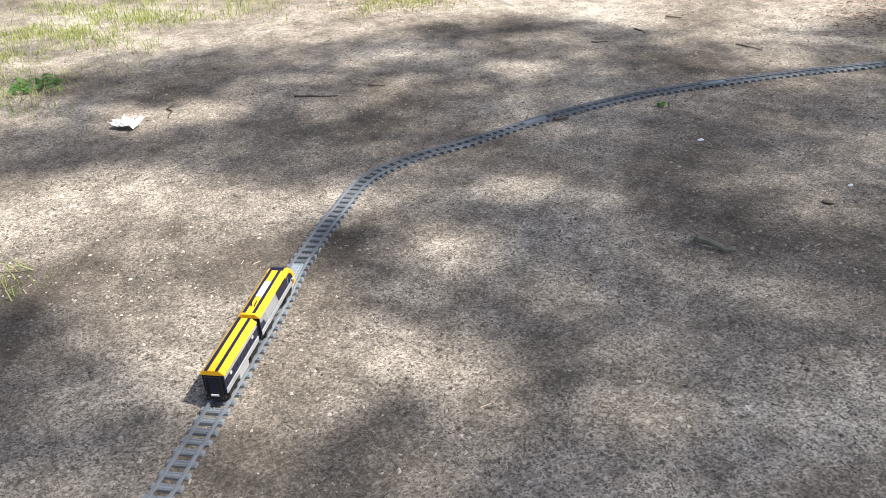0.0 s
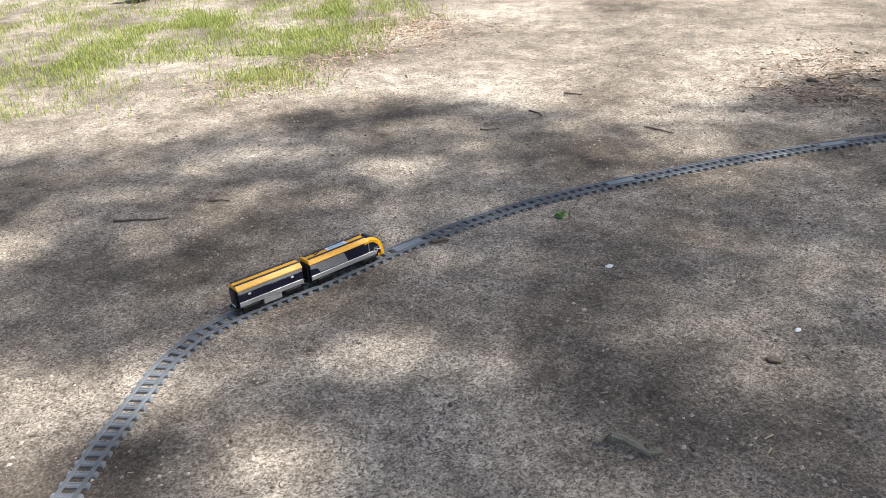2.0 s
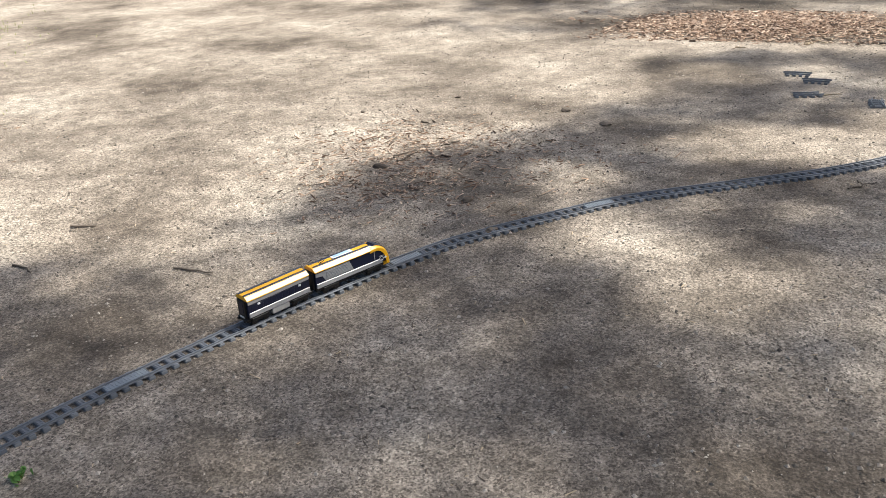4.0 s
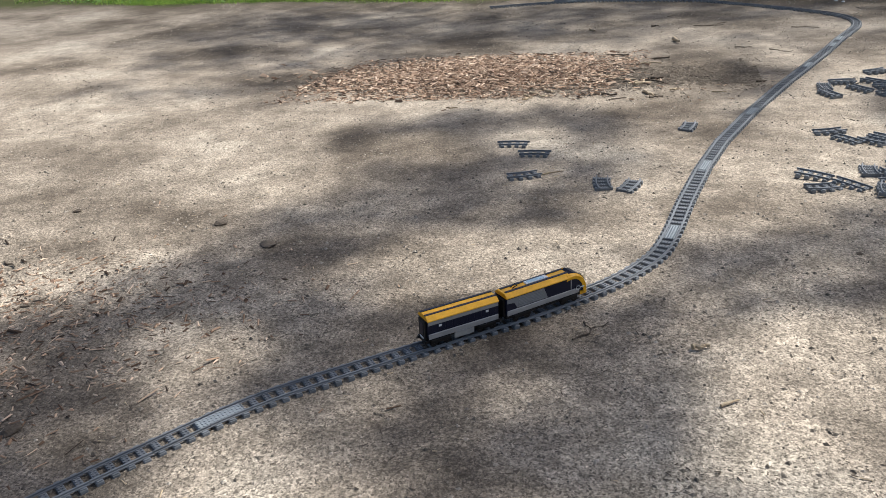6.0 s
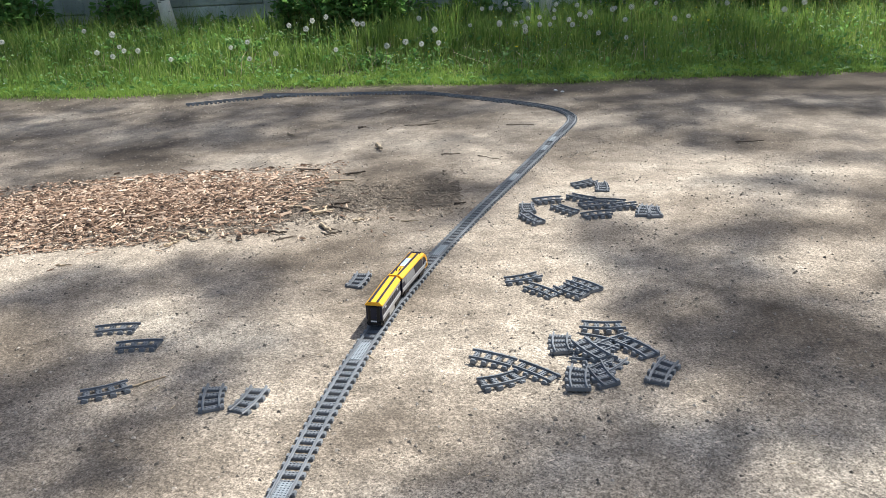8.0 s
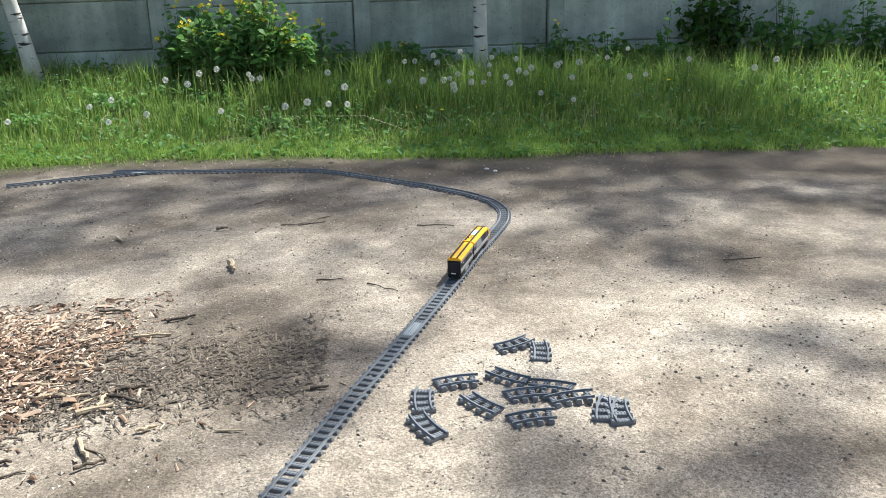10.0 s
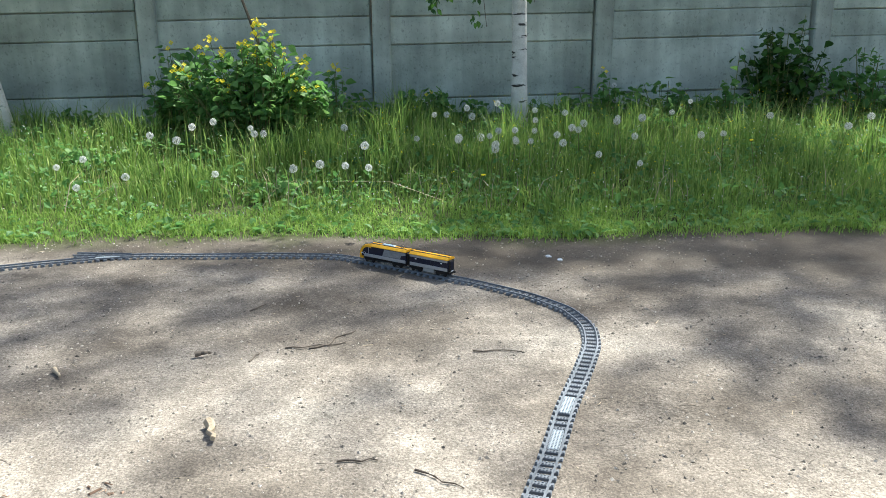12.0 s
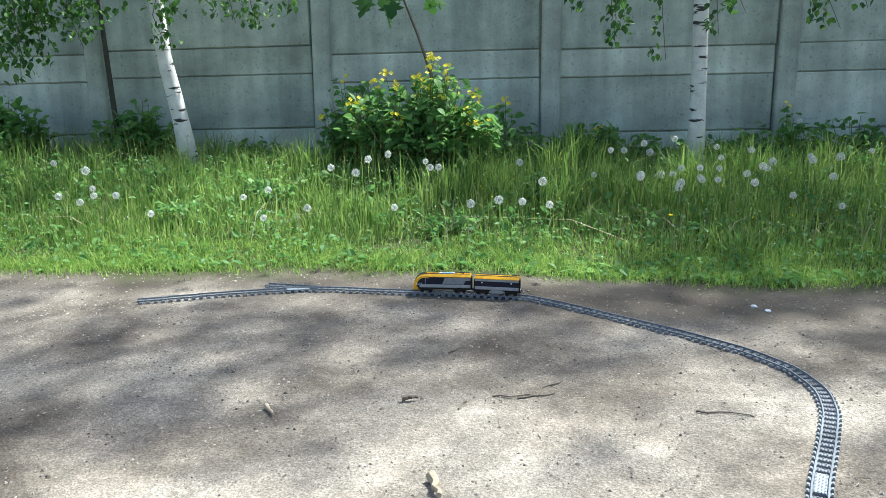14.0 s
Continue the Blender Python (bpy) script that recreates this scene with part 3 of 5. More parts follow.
def coach():
    car = empty("passenger_coach", Matrix(), "toy passenger coach with yellow roof and navy windows on track", "toy train", "train")
    L = 0.1085
    part("chassis", a_box(-L, L, -0.023, 0.023, 0.030, 0.040, bevel=0.001), BLACK, car)
    part("body", a_box(-L, L, -0.0262, 0.0262, 0.0405, 0.090, bevel=0.001), NAVY, car, "dark navy coach body")
    for s in (-1, 1):
        part("skirt", a_box(-L + 0.001, L - 0.001, *sorted((s * 0.0258, s * 0.0285)), 0.0375, 0.0535, bevel=0.0016), SILVER, car, "rounded silver lower side band")
        part("upper_band", a_box(-L + 0.001, L - 0.001, *sorted((s * 0.0258, s * 0.0278)), 0.0790, 0.0895, bevel=0.0006), GREY, car, "grey band under the roof")
        for k in range(9):
            x = -0.088 + k * 0.022
            part("window", a_box(x - 0.0098, x + 0.0098, *sorted((s * 0.0258, s * 0.0269)), 0.0580, 0.0770, bevel=0.0005), NAVY, car)
        for x in (-0.072, 0.072):
            part("lamp", a_box(x - 0.0042, x + 0.0042, *sorted((s * 0.0266, s * 0.0285)), 0.0700, 0.0755), WHITE, car, "small white side lamp")
        part("equipment_box", a_box(-0.030, 0.030, *sorted((s * 0.016, s * 0.0270)), 0.019, 0.0365, bevel=0.001), GREY, car)
    part("roof", roof_profile(-L - 0.001, L + 0.001, 0.0902, 0.1040, 0.0290, 0.0172), YELLOW, car, "bright yellow roof")
    for y in (-0.0125, 0.0125):
        part("roof_stripe", a_box(-L - 0.0012, L + 0.0012, y - 0.0040, y + 0.0040, 0.1035, 0.1056, bevel=0.0006), NAVY, car, "dark navy roof stripe")
    for s in (-1, 1):
        part("gangway", a_box(*sorted((s * L, s * (L + 0.005))), -0.0190, 0.0190, 0.034, 0.088, bevel=0.0015), BLACK, car, "black gangway end")
        part("door", a_box(*sorted((s * (L + 0.0045), s * (L + 0.0062))), -0.0095, 0.0095, 0.044, 0.082, bevel=0.0006), NAVY, car)
        part("buffer_beam", a_box(*sorted((s * (L - 0.004), s * (L + 0.007))), -0.0235, 0.0235, 0.024, 0.0335, bevel=0.001), BLACK, car)
        for y in (-0.0165, 0.0165):
            part("buffer", cylinder(bmesh.new(), Matrix.Translation((s * (L + 0.009), y, 0.0285)) @ Matrix.Rotation(math.pi / 2, 4, "Y"), 0.0040, 0.006, 10), BLACK, car)
    part("plate", a_box(-L - 0.0072, -L - 0.0060, -0.0095, 0.0095, 0.0345, 0.0395), WHITE, car, "small white end plate")
    proportion(car, 0.90)
    for x in (-0.064, 0.064):
        wheelset(car, x)
    return car


def nose_curve(shrink):
    """Side outline of the driver's end, from the roof down to the bumper."""
    pts = []
    for k in range(11):
        a = k / 10
        pts.append((0.058 + 0.060 * math.sin(a * math.pi / 2) ** 1.0 - shrink * a, 0.1035 - shrink - (0.1035 - 0.036) * (1 - math.cos(a * math.pi / 2)) ** 1.15))
    return pts


def locomotive():
    car = empty("locomotive", Matrix(), "toy locomotive with rounded yellow nose and navy windows on track", "toy train", "train")
    B = -0.117
    part("chassis", a_box(B, 0.098, -0.023, 0.023, 0.026, 0.040, bevel=0.001), BLACK, car)
    inner = nose_curve(0.005)
    part("body", prism([(B, 0.0405)] + [(B, 0.0905)] + [(0.030, 0.0905)] + [(x, min(z, 0.0905)) for x, z in inner if z < 0.0905 and z > 0.041] + [(0.1125, 0.0405)], -0.0262, 0.0262), NAVY, car, "dark navy body")
    outer = nose_curve(0.0)
    for s in (-1, 1):
        band = [(x, z) for x, z in outer] + [(x - 0.010 * min(1, 0.4 + i / 10), z - 0.011 * max(0.25, 1 - i / 9)) for i, (x, z) in enumerate(outer)][::-1]
        side = prism(band, *sorted((s * 0.0195, s * 0.0285)), bevel=0.0006)
        for v in side.verts:
            if abs(v.co.y) > 0.025:      # the roof's shoulder runs on round the nose
                a = min(1.0, max(0.0, (v.co.x - 0.05) / 0.065))
                v.co.x, v.co.z = v.co.x - 0.004 * a, v.co.z - 0.0095 * (1 - a)
        part("nose_side", side, YELLOW, car, "curved yellow nose edge")
        part("skirt", a_box(B + 0.001, 0.092, *sorted((s * 0.0258, s * 0.0285)), 0.0375, 0.0535, bevel=0.0016), SILVER, car, "rounded silver lower side band")
        grille = part("grille", prism([(-0.088, 0.0550), (-0.001, 0.0550), (-0.012, 0.0880), (B + 0.001, 0.0880), (B + 0.001, 0.0760), (-0.096, 0.0730)], *sorted((s * 0.0258, s * 0.0274)), bevel=0.0005), GRILLE, car, "grey ribbed grille")
        for k in range(6):
            z = 0.0580 + k * 0.0046
            part("slat", a_box(-0.084, -0.012 - 0.0015 * k, *sorted((s * 0.0272, s * 0.0286)), z, z + 0.0022), GRILLE, grille)
        part("side_window", prism([(0.002, 0.0560), (0.066, 0.0560), (0.066, 0.0880), (-0.009, 0.0880)], *sorted((s * 0.0258, s * 0.0270))), NAVY, car, "glossy dark side window")
        part("door_post", a_box(0.0665, 0.0685, *sorted((s * 0.0258, s * 0.0278)), 0.0550, 0.0850), SILVER, car)
        ring = bmesh.new()
        for k in range(14):
            a0, a1 = k * math.tau / 14, (k + 1) * math.tau / 14
            q = [ring.verts.new((0.088 + rr * math.cos(a), s * 0.0288, 0.0535 + rr * math.sin(a))) for rr, a in ((0.0050, a0), (0.0074, a0), (0.0074, a1), (0.0050, a1))]
            ring.faces.new(q)
        bmesh.ops.solidify(ring, geom=ring.faces[:], thickness=0.0006)
        part("headlight_ring", ring, WHITE, car, "white ring with an arrow on the nose side")
        part("arrow", prism([(0.0955, 0.0525), (0.1010, 0.0525), (0.1010, 0.0500), (0.1065, 0.0540), (0.1010, 0.0580), (0.1010, 0.0555), (0.0955, 0.0555)], *sorted((s * 0.0284, s * 0.0292))), WHITE, car)
        part("mount", a_box(0.080, 0.1010, *sorted((s * 0.0245, s * 0.0283)), 0.0440, 0.0630, bevel=0.001), NAVY, car)
    part("windscreen", prism([(x + 0.0012, z + 0.0008) for x, z in outer[2:8]] + [(x - 0.006, z - 0.004) for x, z in outer[2:8]][::-1], -0.0194, 0.0194), NAVY, car, "dark curved windscreen")
    part("nose_front", prism(outer[7:] + [(x - 0.009, z) for x, z in outer[7:]][::-1], -0.0205, 0.0205, bevel=0.0006), YELLOW, car, "yellow nose front")
    part("bumper", a_box(0.094, 0.120, -0.0225, 0.0225, 0.0225, 0.0360, bevel=0.003), YELLOW, car, "yellow bumper")
    part("roof", roof_profile(B - 0.001, 0.064, 0.0908, 0.1042, 0.0290, 0.0172), YELLOW, car, "bright yellow roof")
    for y in (-0.0125, 0.0125):
        part("roof_stripe", a_box(B + 0.004, 0.066, y - 0.0040, y + 0.0040, 0.1037, 0.1058, bevel=0.0006), NAVY, car, "dark navy roof stripe")
    panel = part("roof_panel", a_box(-0.050, 0.012, -0.0080, 0.0080, 0.1040, 0.1075, bevel=0.0006), WHITE, car, "white roof panel with a pale blue print")
    part("print", a_box(-0.044, 0.002, -0.0062, 0.0062, 0.1074, 0.1079), SKYBLUE, panel)
    part("pantograph", tube(tube(bmesh.new(), [(-0.088, 0.004, 0.105), (-0.074, 0.006, 0.112)], [0.0016, 0.0012], 5), [(-0.088, -0.004, 0.105), (-0.074, -0.006, 0.112)], [0.0016, 0.0012], 5), BLACK, car)
    part("gangway", a_box(B - 0.006, B, -0.0200, 0.0200, 0.034, 0.088, bevel=0.0015), BLACK, car)
    part("coupler", a_box(B - 0.011, B, -0.0060, 0.0060, 0.022, 0.030, bevel=0.001), BLACK, car)
    proportion(car, 1.09)
    for x in (-0.080, 0.070):
        wheelset(car, x)
    return car


# ---- fence ----
def build_fence():
    """Grey concrete post-and-plank fence."""
    fence = empty("wall_north", Matrix(), "grey weathered concrete plank fence with posts", "fence", kind="structure")
    xs = [-2.284 + 1.90 * k for k in range(-6, 0)] + [-2.284, -0.326, 1.558, 3.410] + [3.410 + 1.88 * k for k in range(1, 6)]
    levels = (0.0, 0.402, 0.848, 1.075, 1.56, 2.05)
    sag = {6: 0.002, 7: -0.034, 8: -0.006, 9: 0.036}     # how far a bay's planks sit above or below the usual joints
    for k, x in enumerate(xs):
        rise = 0.012 * (x - 1.0)
        bm = bmesh.new()
        box(bm, -0.075, 0.075, 11.615, 11.80, -0.3, 2.12 + rise, bevel=0.012)
        p = part("post", bm, POST, fence)
        p.matrix_basis = pose(x, 0, 0, 0, 0.12 * math.sin(k * 2.1), 0)
        if k == len(xs) - 1:
            break
        r = rng(40 + k)
        half = (xs[k + 1] - x) / 2
        for a, b in zip(levels, levels[1:]):
            j = float(r.uniform(-0.004, 0.004)) + sag.get(k, rise)
            tilt = 0.019 + float(r.uniform(-0.004, 0.004))
            bm = a_box(-half + 0.072, half - 0.072, -0.03, 0.03, a + 0.004 if a else -0.25, b - 0.004, bevel=0.007)
            box(bm, -half + 0.065, half - 0.065, 0.012, 0.034, a - 0.02, b + 0.02)
            q = part("board", bm, CONCRETE, fence)
            q.matrix_basis = Matrix.Translation((x + half, 11.70 + float(r.uniform(-0.008, 0.008)), j)) @ Matrix.Rotation(-tilt, 4, "Y")


# ---- plants ----
def edge_y(x):
    return 8.54 + 0.05 * np.sin(x * 2.1) + 0.06 * np.sin(x * 0.9 + 1.0) + 0.03 * np.sin(x * 7.0) + 0.05 * np.clip(-x - 0.5, 0, 3)


def build_verge():
    r = rng(21)
    n = 88000
    x, y = r.uniform(-5.5, 7.5, n), 8.40 + 3.2 * r.uniform(0, 1, n) ** 1.25
    keep = y > edge_y(x) + r.normal(0, 0.05, n)
    x, y = x[keep], y[keep]
    deep = np.clip((y - edge_y(x)) / 1.6, 0, 1)
    patch = 0.70 + 0.42 * np.sin(x * 3.7 + 2 * np.sin(y * 5)) * np.sin(y * 4.1 + 2 * np.sin(x * 2.3)) + 0.25 * np.sin(x * 9.1 + 3 * np.sin(y * 4)) * np.sin(y * 8.3 + x)
    h = (0.030 + 0.25 * deep ** 1.35) * r.uniform(0.4, 1.35, len(x)) * np.maximum(patch, 0.15)
    v, f = blades(x, y, height(x, y) - 0.004, h, 0.006 + 0.004 * deep * r.uniform(0.4, 1, len(x)), 22)
    tagged(heap("grass_verge", v, f, GRASS), "fresh green uncut grass along the fence", "grass", kind="stuff")
    n = 5000
    x, y = r.uniform(-4.5, 6.5, n), r.uniform(9.0, 11.5, n)
    v, f = blades(x, y, height(x, y), r.uniform(0.16, 0.42, n) * np.clip((y - 8.7) / 1.4, 0.3, 1), r.uniform(0.005, 0.010, n), 25, 0.5)
    tagged(heap("long_grass", v, f, GRASS), "long arching grass blades", "grass", kind="stuff")
    n = 34000
    x, y = r.uniform(-5.5, 7.5, n), 8.4 + 3.0 * r.uniform(0, 1, n)
    group = np.sin(x * 2.9 + 2 * np.sin(y * 2.1)) * np.sin(y * 3.7 + 2 * np.sin(x * 1.9)) + r.normal(0, 0.4, n)
    keep = (y > edge_y(x) + 0.04) & (group > -0.15)
    x, y = x[keep], y[keep]
    deep = np.clip((y - edge_y(x)) / 1.5, 0, 1)
    z = height(x, y) + (0.015 + 0.20 * deep) * r.uniform(0.1, 1.0, len(x))
    v, f = ovate(np.stack([x, y, z], 1), 0.012 + np.minimum(r.gamma(1.6, 0.011, len(x)), 0.045), 23, 0.5, 0.1)
    # broad leaves at the verge's foot
    n = 330
    px = np.r_[r.uniform(1.6, 5.5, 230), r.uniform(-3.0, 1.6, 100)]
    py = edge_y(px) + 0.02 + np.abs(r.normal(0, 0.16, n))
    v2, f2 = ovate(np.stack([px, py, height(px, py) + r.uniform(0.008, 0.035, n)], 1), r.uniform(0.035, 0.075, n), 24, 0.25, -0.1, 0.26)
    k = len(v)
    v, f = v + v2, f + [[i + k for i in q] for q in f2]
    tagged(heap("weeds", v, f, BUSHLEAF), "low leafy weeds among the grass", "weeds", kind="stuff")
    # bent dry stalks lying over the grass
    n = 130
    cx = r.choice(np.array([0.9, 1.9, 2.3, 3.2, 3.9, -0.2, -1.3]), n) + r.normal(0, 0.22, n)
    cy = 9.05 + np.abs(r.normal(0, 0.4, n))
    v, f = blades(cx, cy, height(cx, cy), r.uniform(0.12, 0.26, n), np.full(n, 0.0050), 35, 1.3)
    tagged(heap("dry_stalks", v, f, PALEWOOD), "pale dry bent stalks in the grass", "grass", kind="stuff")
    # tiny white flowers scattered through the grass
    n = 1500
    x, y = r.uniform(-4, 6, n), 8.75 + 1.6 * r.uniform(0, 1, n)
    z = height(x, y) + (0.03 + 0.24 * np.clip((y - edge_y(x)) / 1.6, 0, 1) ** 1.2) * r.uniform(0.7, 1.25, n)
    v, f = leaves(np.stack([x, y, z], 1), r.uniform(0.006, 0.012, n), 29, 0.9)
    tagged(heap("chickweed", v, f, FLUFF), "tiny white chickweed flowers in the grass", "flowers", kind="stuff")


def build_short_verge():
    """Dense low sward along the verge's foot, and arching tufts further in."""
    r = rng(33)
    n = 85000
    x, y = r.uniform(-4.5, 7.0, n), 8.42 + np.abs(r.normal(0, 0.50, n))
    keep = (y > edge_y(x) + r.normal(0.02, 0.06, n)) & (np.sin(x * 5.1 + 2 * np.sin(y * 3)) * np.sin(y * 6.3 + x) + r.normal(0, 0.5, n) > -0.55)
    x, y = x[keep], y[keep]
    v, f = blades(x, y, height(x, y) - 0.003, r.uniform(0.018, 0.060, len(x)), np.full(len(x), 0.0042), 34, 1.05)
    tagged(heap("low_grass", v, f, LUSH), "dense low bright green grass at the verge's foot", "grass", kind="stuff")
    for k, (x, y, tall) in enumerate([(1.55, 9.75, 0.42), (2.05, 9.85, 0.40), (2.45, 10.35, 0.45), (3.0, 10.5, 0.42), (0.1, 9.6, 0.26), (4.3, 10.3, 0.36)]):
        n = 90
        a, d = x + r.normal(0, 0.07, n), y + r.normal(0, 0.06, n)
        v, f = blades(a, d, height(a, d) - 0.004, tall * r.uniform(0.55, 1.0, n), np.full(n, 0.009), 340 + k, 0.45)
        tagged(heap("grass_tuft", v, f, GRASS), "tall arching tuft of broad green grass", "grass tuft", "grass tufts")


def build_stalks():
    """Thin seed stalks and little yellow flowers above the grass."""
    r = rng(26)
    n = 2600
    x, y = r.uniform(-4, 6, n), r.uniform(8.9, 11.4, n)
    deep = np.clip((y - edge_y(x)) / 1.6, 0, 1)
    h = (0.12 + 0.30 * deep) * r.uniform(0.7, 1.2, n)
    v, f = blades(x, y, height(x, y), h, np.full(n, 0.0022), 27, 0.18)
    tagged(heap("seed_stalks", v, f, DRYGRASS), "thin pale seed stalks above the grass", "grass", kind="stuff")
    n = 420
    x, y = r.uniform(1.0, 6, n), r.uniform(8.9, 11.0, n)
    z = height(x, y) + (0.10 + 0.25 * np.clip((y - edge_y(x)) / 1.6, 0, 1)) * r.uniform(0.8, 1.3, n)
    v, f = leaves(np.stack([x, y, z], 1), r.uniform(0.008, 0.014, n), 28, 0.9)
    tagged(heap("buttercups", v, f, PETAL), "tiny yellow buttercup flowers in the grass", "flowers", kind="stuff")


def build_side_grass():
    """Thin short grass patches on the sand."""
    r = rng(31)
    spots = [(-3.3, -1.3, 0.55, 1.0), (-3.7, -0.6, 0.6, 1.0), (-4.2, 0.3, 0.6, 1.0), (-4.6, 1.0, 0.6, 1.0), (-2.9, 0.5, 0.30, 0.5), (-3.5, 1.2, 0.45, 0.9), (-4.0, 1.8, 0.5, 0.9),
             (-5.3, 2.3, 0.8, 1.0), (-6.3, 3.2, 0.9, 1.0), (-2.7, 0.75, 0.22, 0.5), (-3.9, 1.95, 0.25, 0.7), (-0.53, -1.71, 0.09, 0.6), (-2.3, -1.5, 0.3, 0.3), (-5.6, 0.2, 1.0, 1.0), (-4.8, 0.9, 0.5, 1.0), (-4.3, 2.0, 0.35, 1.0), (-3.5, 1.2, 0.3, 0.8), (-7.2, 1.4, 0.9, 1.0), (-6.4, -0.7, 0.9, 1.0), (-3.0, 0.7, 0.2, 0.5)]
    xs, ys = [], []
    for x, y, rad, dens in spots:
        k = int(6000 * dens * min(1.6, (rad / 0.5) ** 2))
        xs.append(x + r.normal(0, rad * 0.62, k)), ys.append(y + r.normal(0, rad * 0.62, k))
    x, y = np.concatenate(xs), np.concatenate(ys)
    clump = 0.9 * np.sin(x * 4.3 + 2 * np.sin(y * 3.1)) * np.sin(y * 4.9 + 2 * np.sin(x * 2.7)) + 0.5 * np.sin(x * 11 + y * 7) * np.sin(y * 13) + r.normal(0, 0.55, len(x))
    x, y = x[clump > 0.12], y[clump > 0.12]
    v, f = blades(x, y, height(x, y) - 0.002, r.uniform(0.012, 0.055, len(x)), np.full(len(x), 0.0042), 32, 0.8)
    tagged(heap("short_grass", v, f, DRYGRASS), "thin short yellowish grass on bare sand", "grass", kind="stuff")


def dandelion(k, x, y, top, bloom):
    r = rng(500 + k)
    z = float(height(np.array(x), np.array(y)))
    lean = r.normal(0, 0.05, 2)
    root = empty("dandelion", Matrix.Translation((x, y, z)), "dandelion with a yellow flower in grass" if bloom else "dandelion with a white seed head on a thin stem", "dandelion", "dandelions")
    tip = Vector((lean[0], lean[1], top - z))
    part("stem", tube(bmesh.new(), [(0, 0, -0.01), tip * 0.5 + Vector((lean[1] * 0.3, 0, 0)), tip], [0.0028, 0.0025, 0.0022], 5), STEM, root)
    rad = 0.016 if bloom else 0.0235 * float(r.uniform(0.8, 1.15))
    bm = bmesh.new()
    if bloom:
        for q in range(22):
            a, b = q * 2.4, 0.2 + 0.05 * q
            d = Vector((math.cos(a), math.sin(a), 0.25 + 0.03 * q)).normalized() * rad
            s = Vector((-math.sin(a), math.cos(a), 0)) * 0.003
            bm.faces.new([bm.verts.new(tip + p) for p in (s * 0.4, d + s, d - s, s * -0.4)])
        part("flower", bm, PETAL, root, "yellow flower head")
    else:
        n = 64
        for q in range(n):
            zz = 1 - 2 * (q + 0.5) / n
            a = q * 2.39996
            d = Vector((math.sqrt(1 - zz * zz) * math.cos(a), math.sqrt(1 - zz * zz) * math.sin(a), zz))
            u = d.orthogonal().normalized() * rad * 0.20
            w = d.cross(u)
            c = tip + d * rad * float(r.uniform(0.85, 1.05))
            bm.faces.new([bm.verts.new(p) for p in (c + u, c + w, c - u, c - w)])
            bm.faces.new([bm.verts.new(p) for p in (c + u * 0.15, tip + d * rad * 0.2, c - u * 0.15)])
        part("seed_head", bm, FLUFF, root, "round white seed head")


def build_dandelions():
    low = [(-0.64, 13.05), (0.21, 9.69), (0.34, 9.50), (0.30, 10.20), (0.41, 10.39), (0.64, 10.07), (0.75, 9.75), (0.83, 9.68), (1.15, 8.69), (1.31, 9.93), (0.71, 8.46), (0.03, 8.90), (-0.07, 8.69),
           (0.33, 8.38), (0.23, 8.16), (-1.29, 9.58), (-1.00, 8.85), (-0.81, 8.65), (-0.95, 8.60), (-0.73, 8.66), (-0.35, 8.23), (-0.82, 8.48), (1.43, 9.24), (1.44, 8.61), (1.32, 8.55), (1.80, 9.46)]
    more = [(2.01, 10.63), (2.05, 10.70), (2.24, 11.10), (2.03, 9.45), (1.99, 9.45), (2.07, 9.35), (2.16, 9.52), (2.27, 9.76), (2.36, 9.79), (2.42, 9.84), (2.28, 9.46), (2.21, 9.23), (2.14, 8.99),
            (2.16, 9.25), (2.38, 9.32), (2.85, 10.89), (2.71, 10.25), (2.96, 10.72), (2.56, 9.56), (2.52, 9.29), (2.79, 9.78), (2.91, 9.98), (2.79, 9.93)]
    rest = [(4.05, 13.06), (3.44, 10.36), (3.20, 10.12), (2.97, 9.47), (2.71, 8.84), (2.83, 8.59), (4.08, 11.46), (3.79, 10.68), (3.18, 10.38), (2.55, 11.39), (2.25, 10.54), (4.3, 10.4),
            (3.6, 9.5), (4.6, 9.9), (5.1, 10.3), (-2.1, 9.3), (-2.5, 9.6), (-1.6, 9.9)]
    r = rng(444)
    for k, (x, y) in enumerate(low + more + rest):
        # the same line of sight, nearer or farther: low heads stand near, tall ones far
        f = (9.9 + 0.40 * (y - 9.9) + float(r.normal(0, 0.12)) - 4.66) / (y - 4.66)
        dandelion(k, 1.30 + (x - 1.30) * f, 4.66 + (y - 4.66) * f, 1.08 - 0.72 * f, False)
    for k, (x, y, top) in enumerate([(1.05, 9.4, 0.2), (3.6, 9.9, 0.3), (2.1, 9.2, 0.18), (3.9, 9.6, 0.3)]):
        dandelion(100 + k, x, y, top, k > 1)


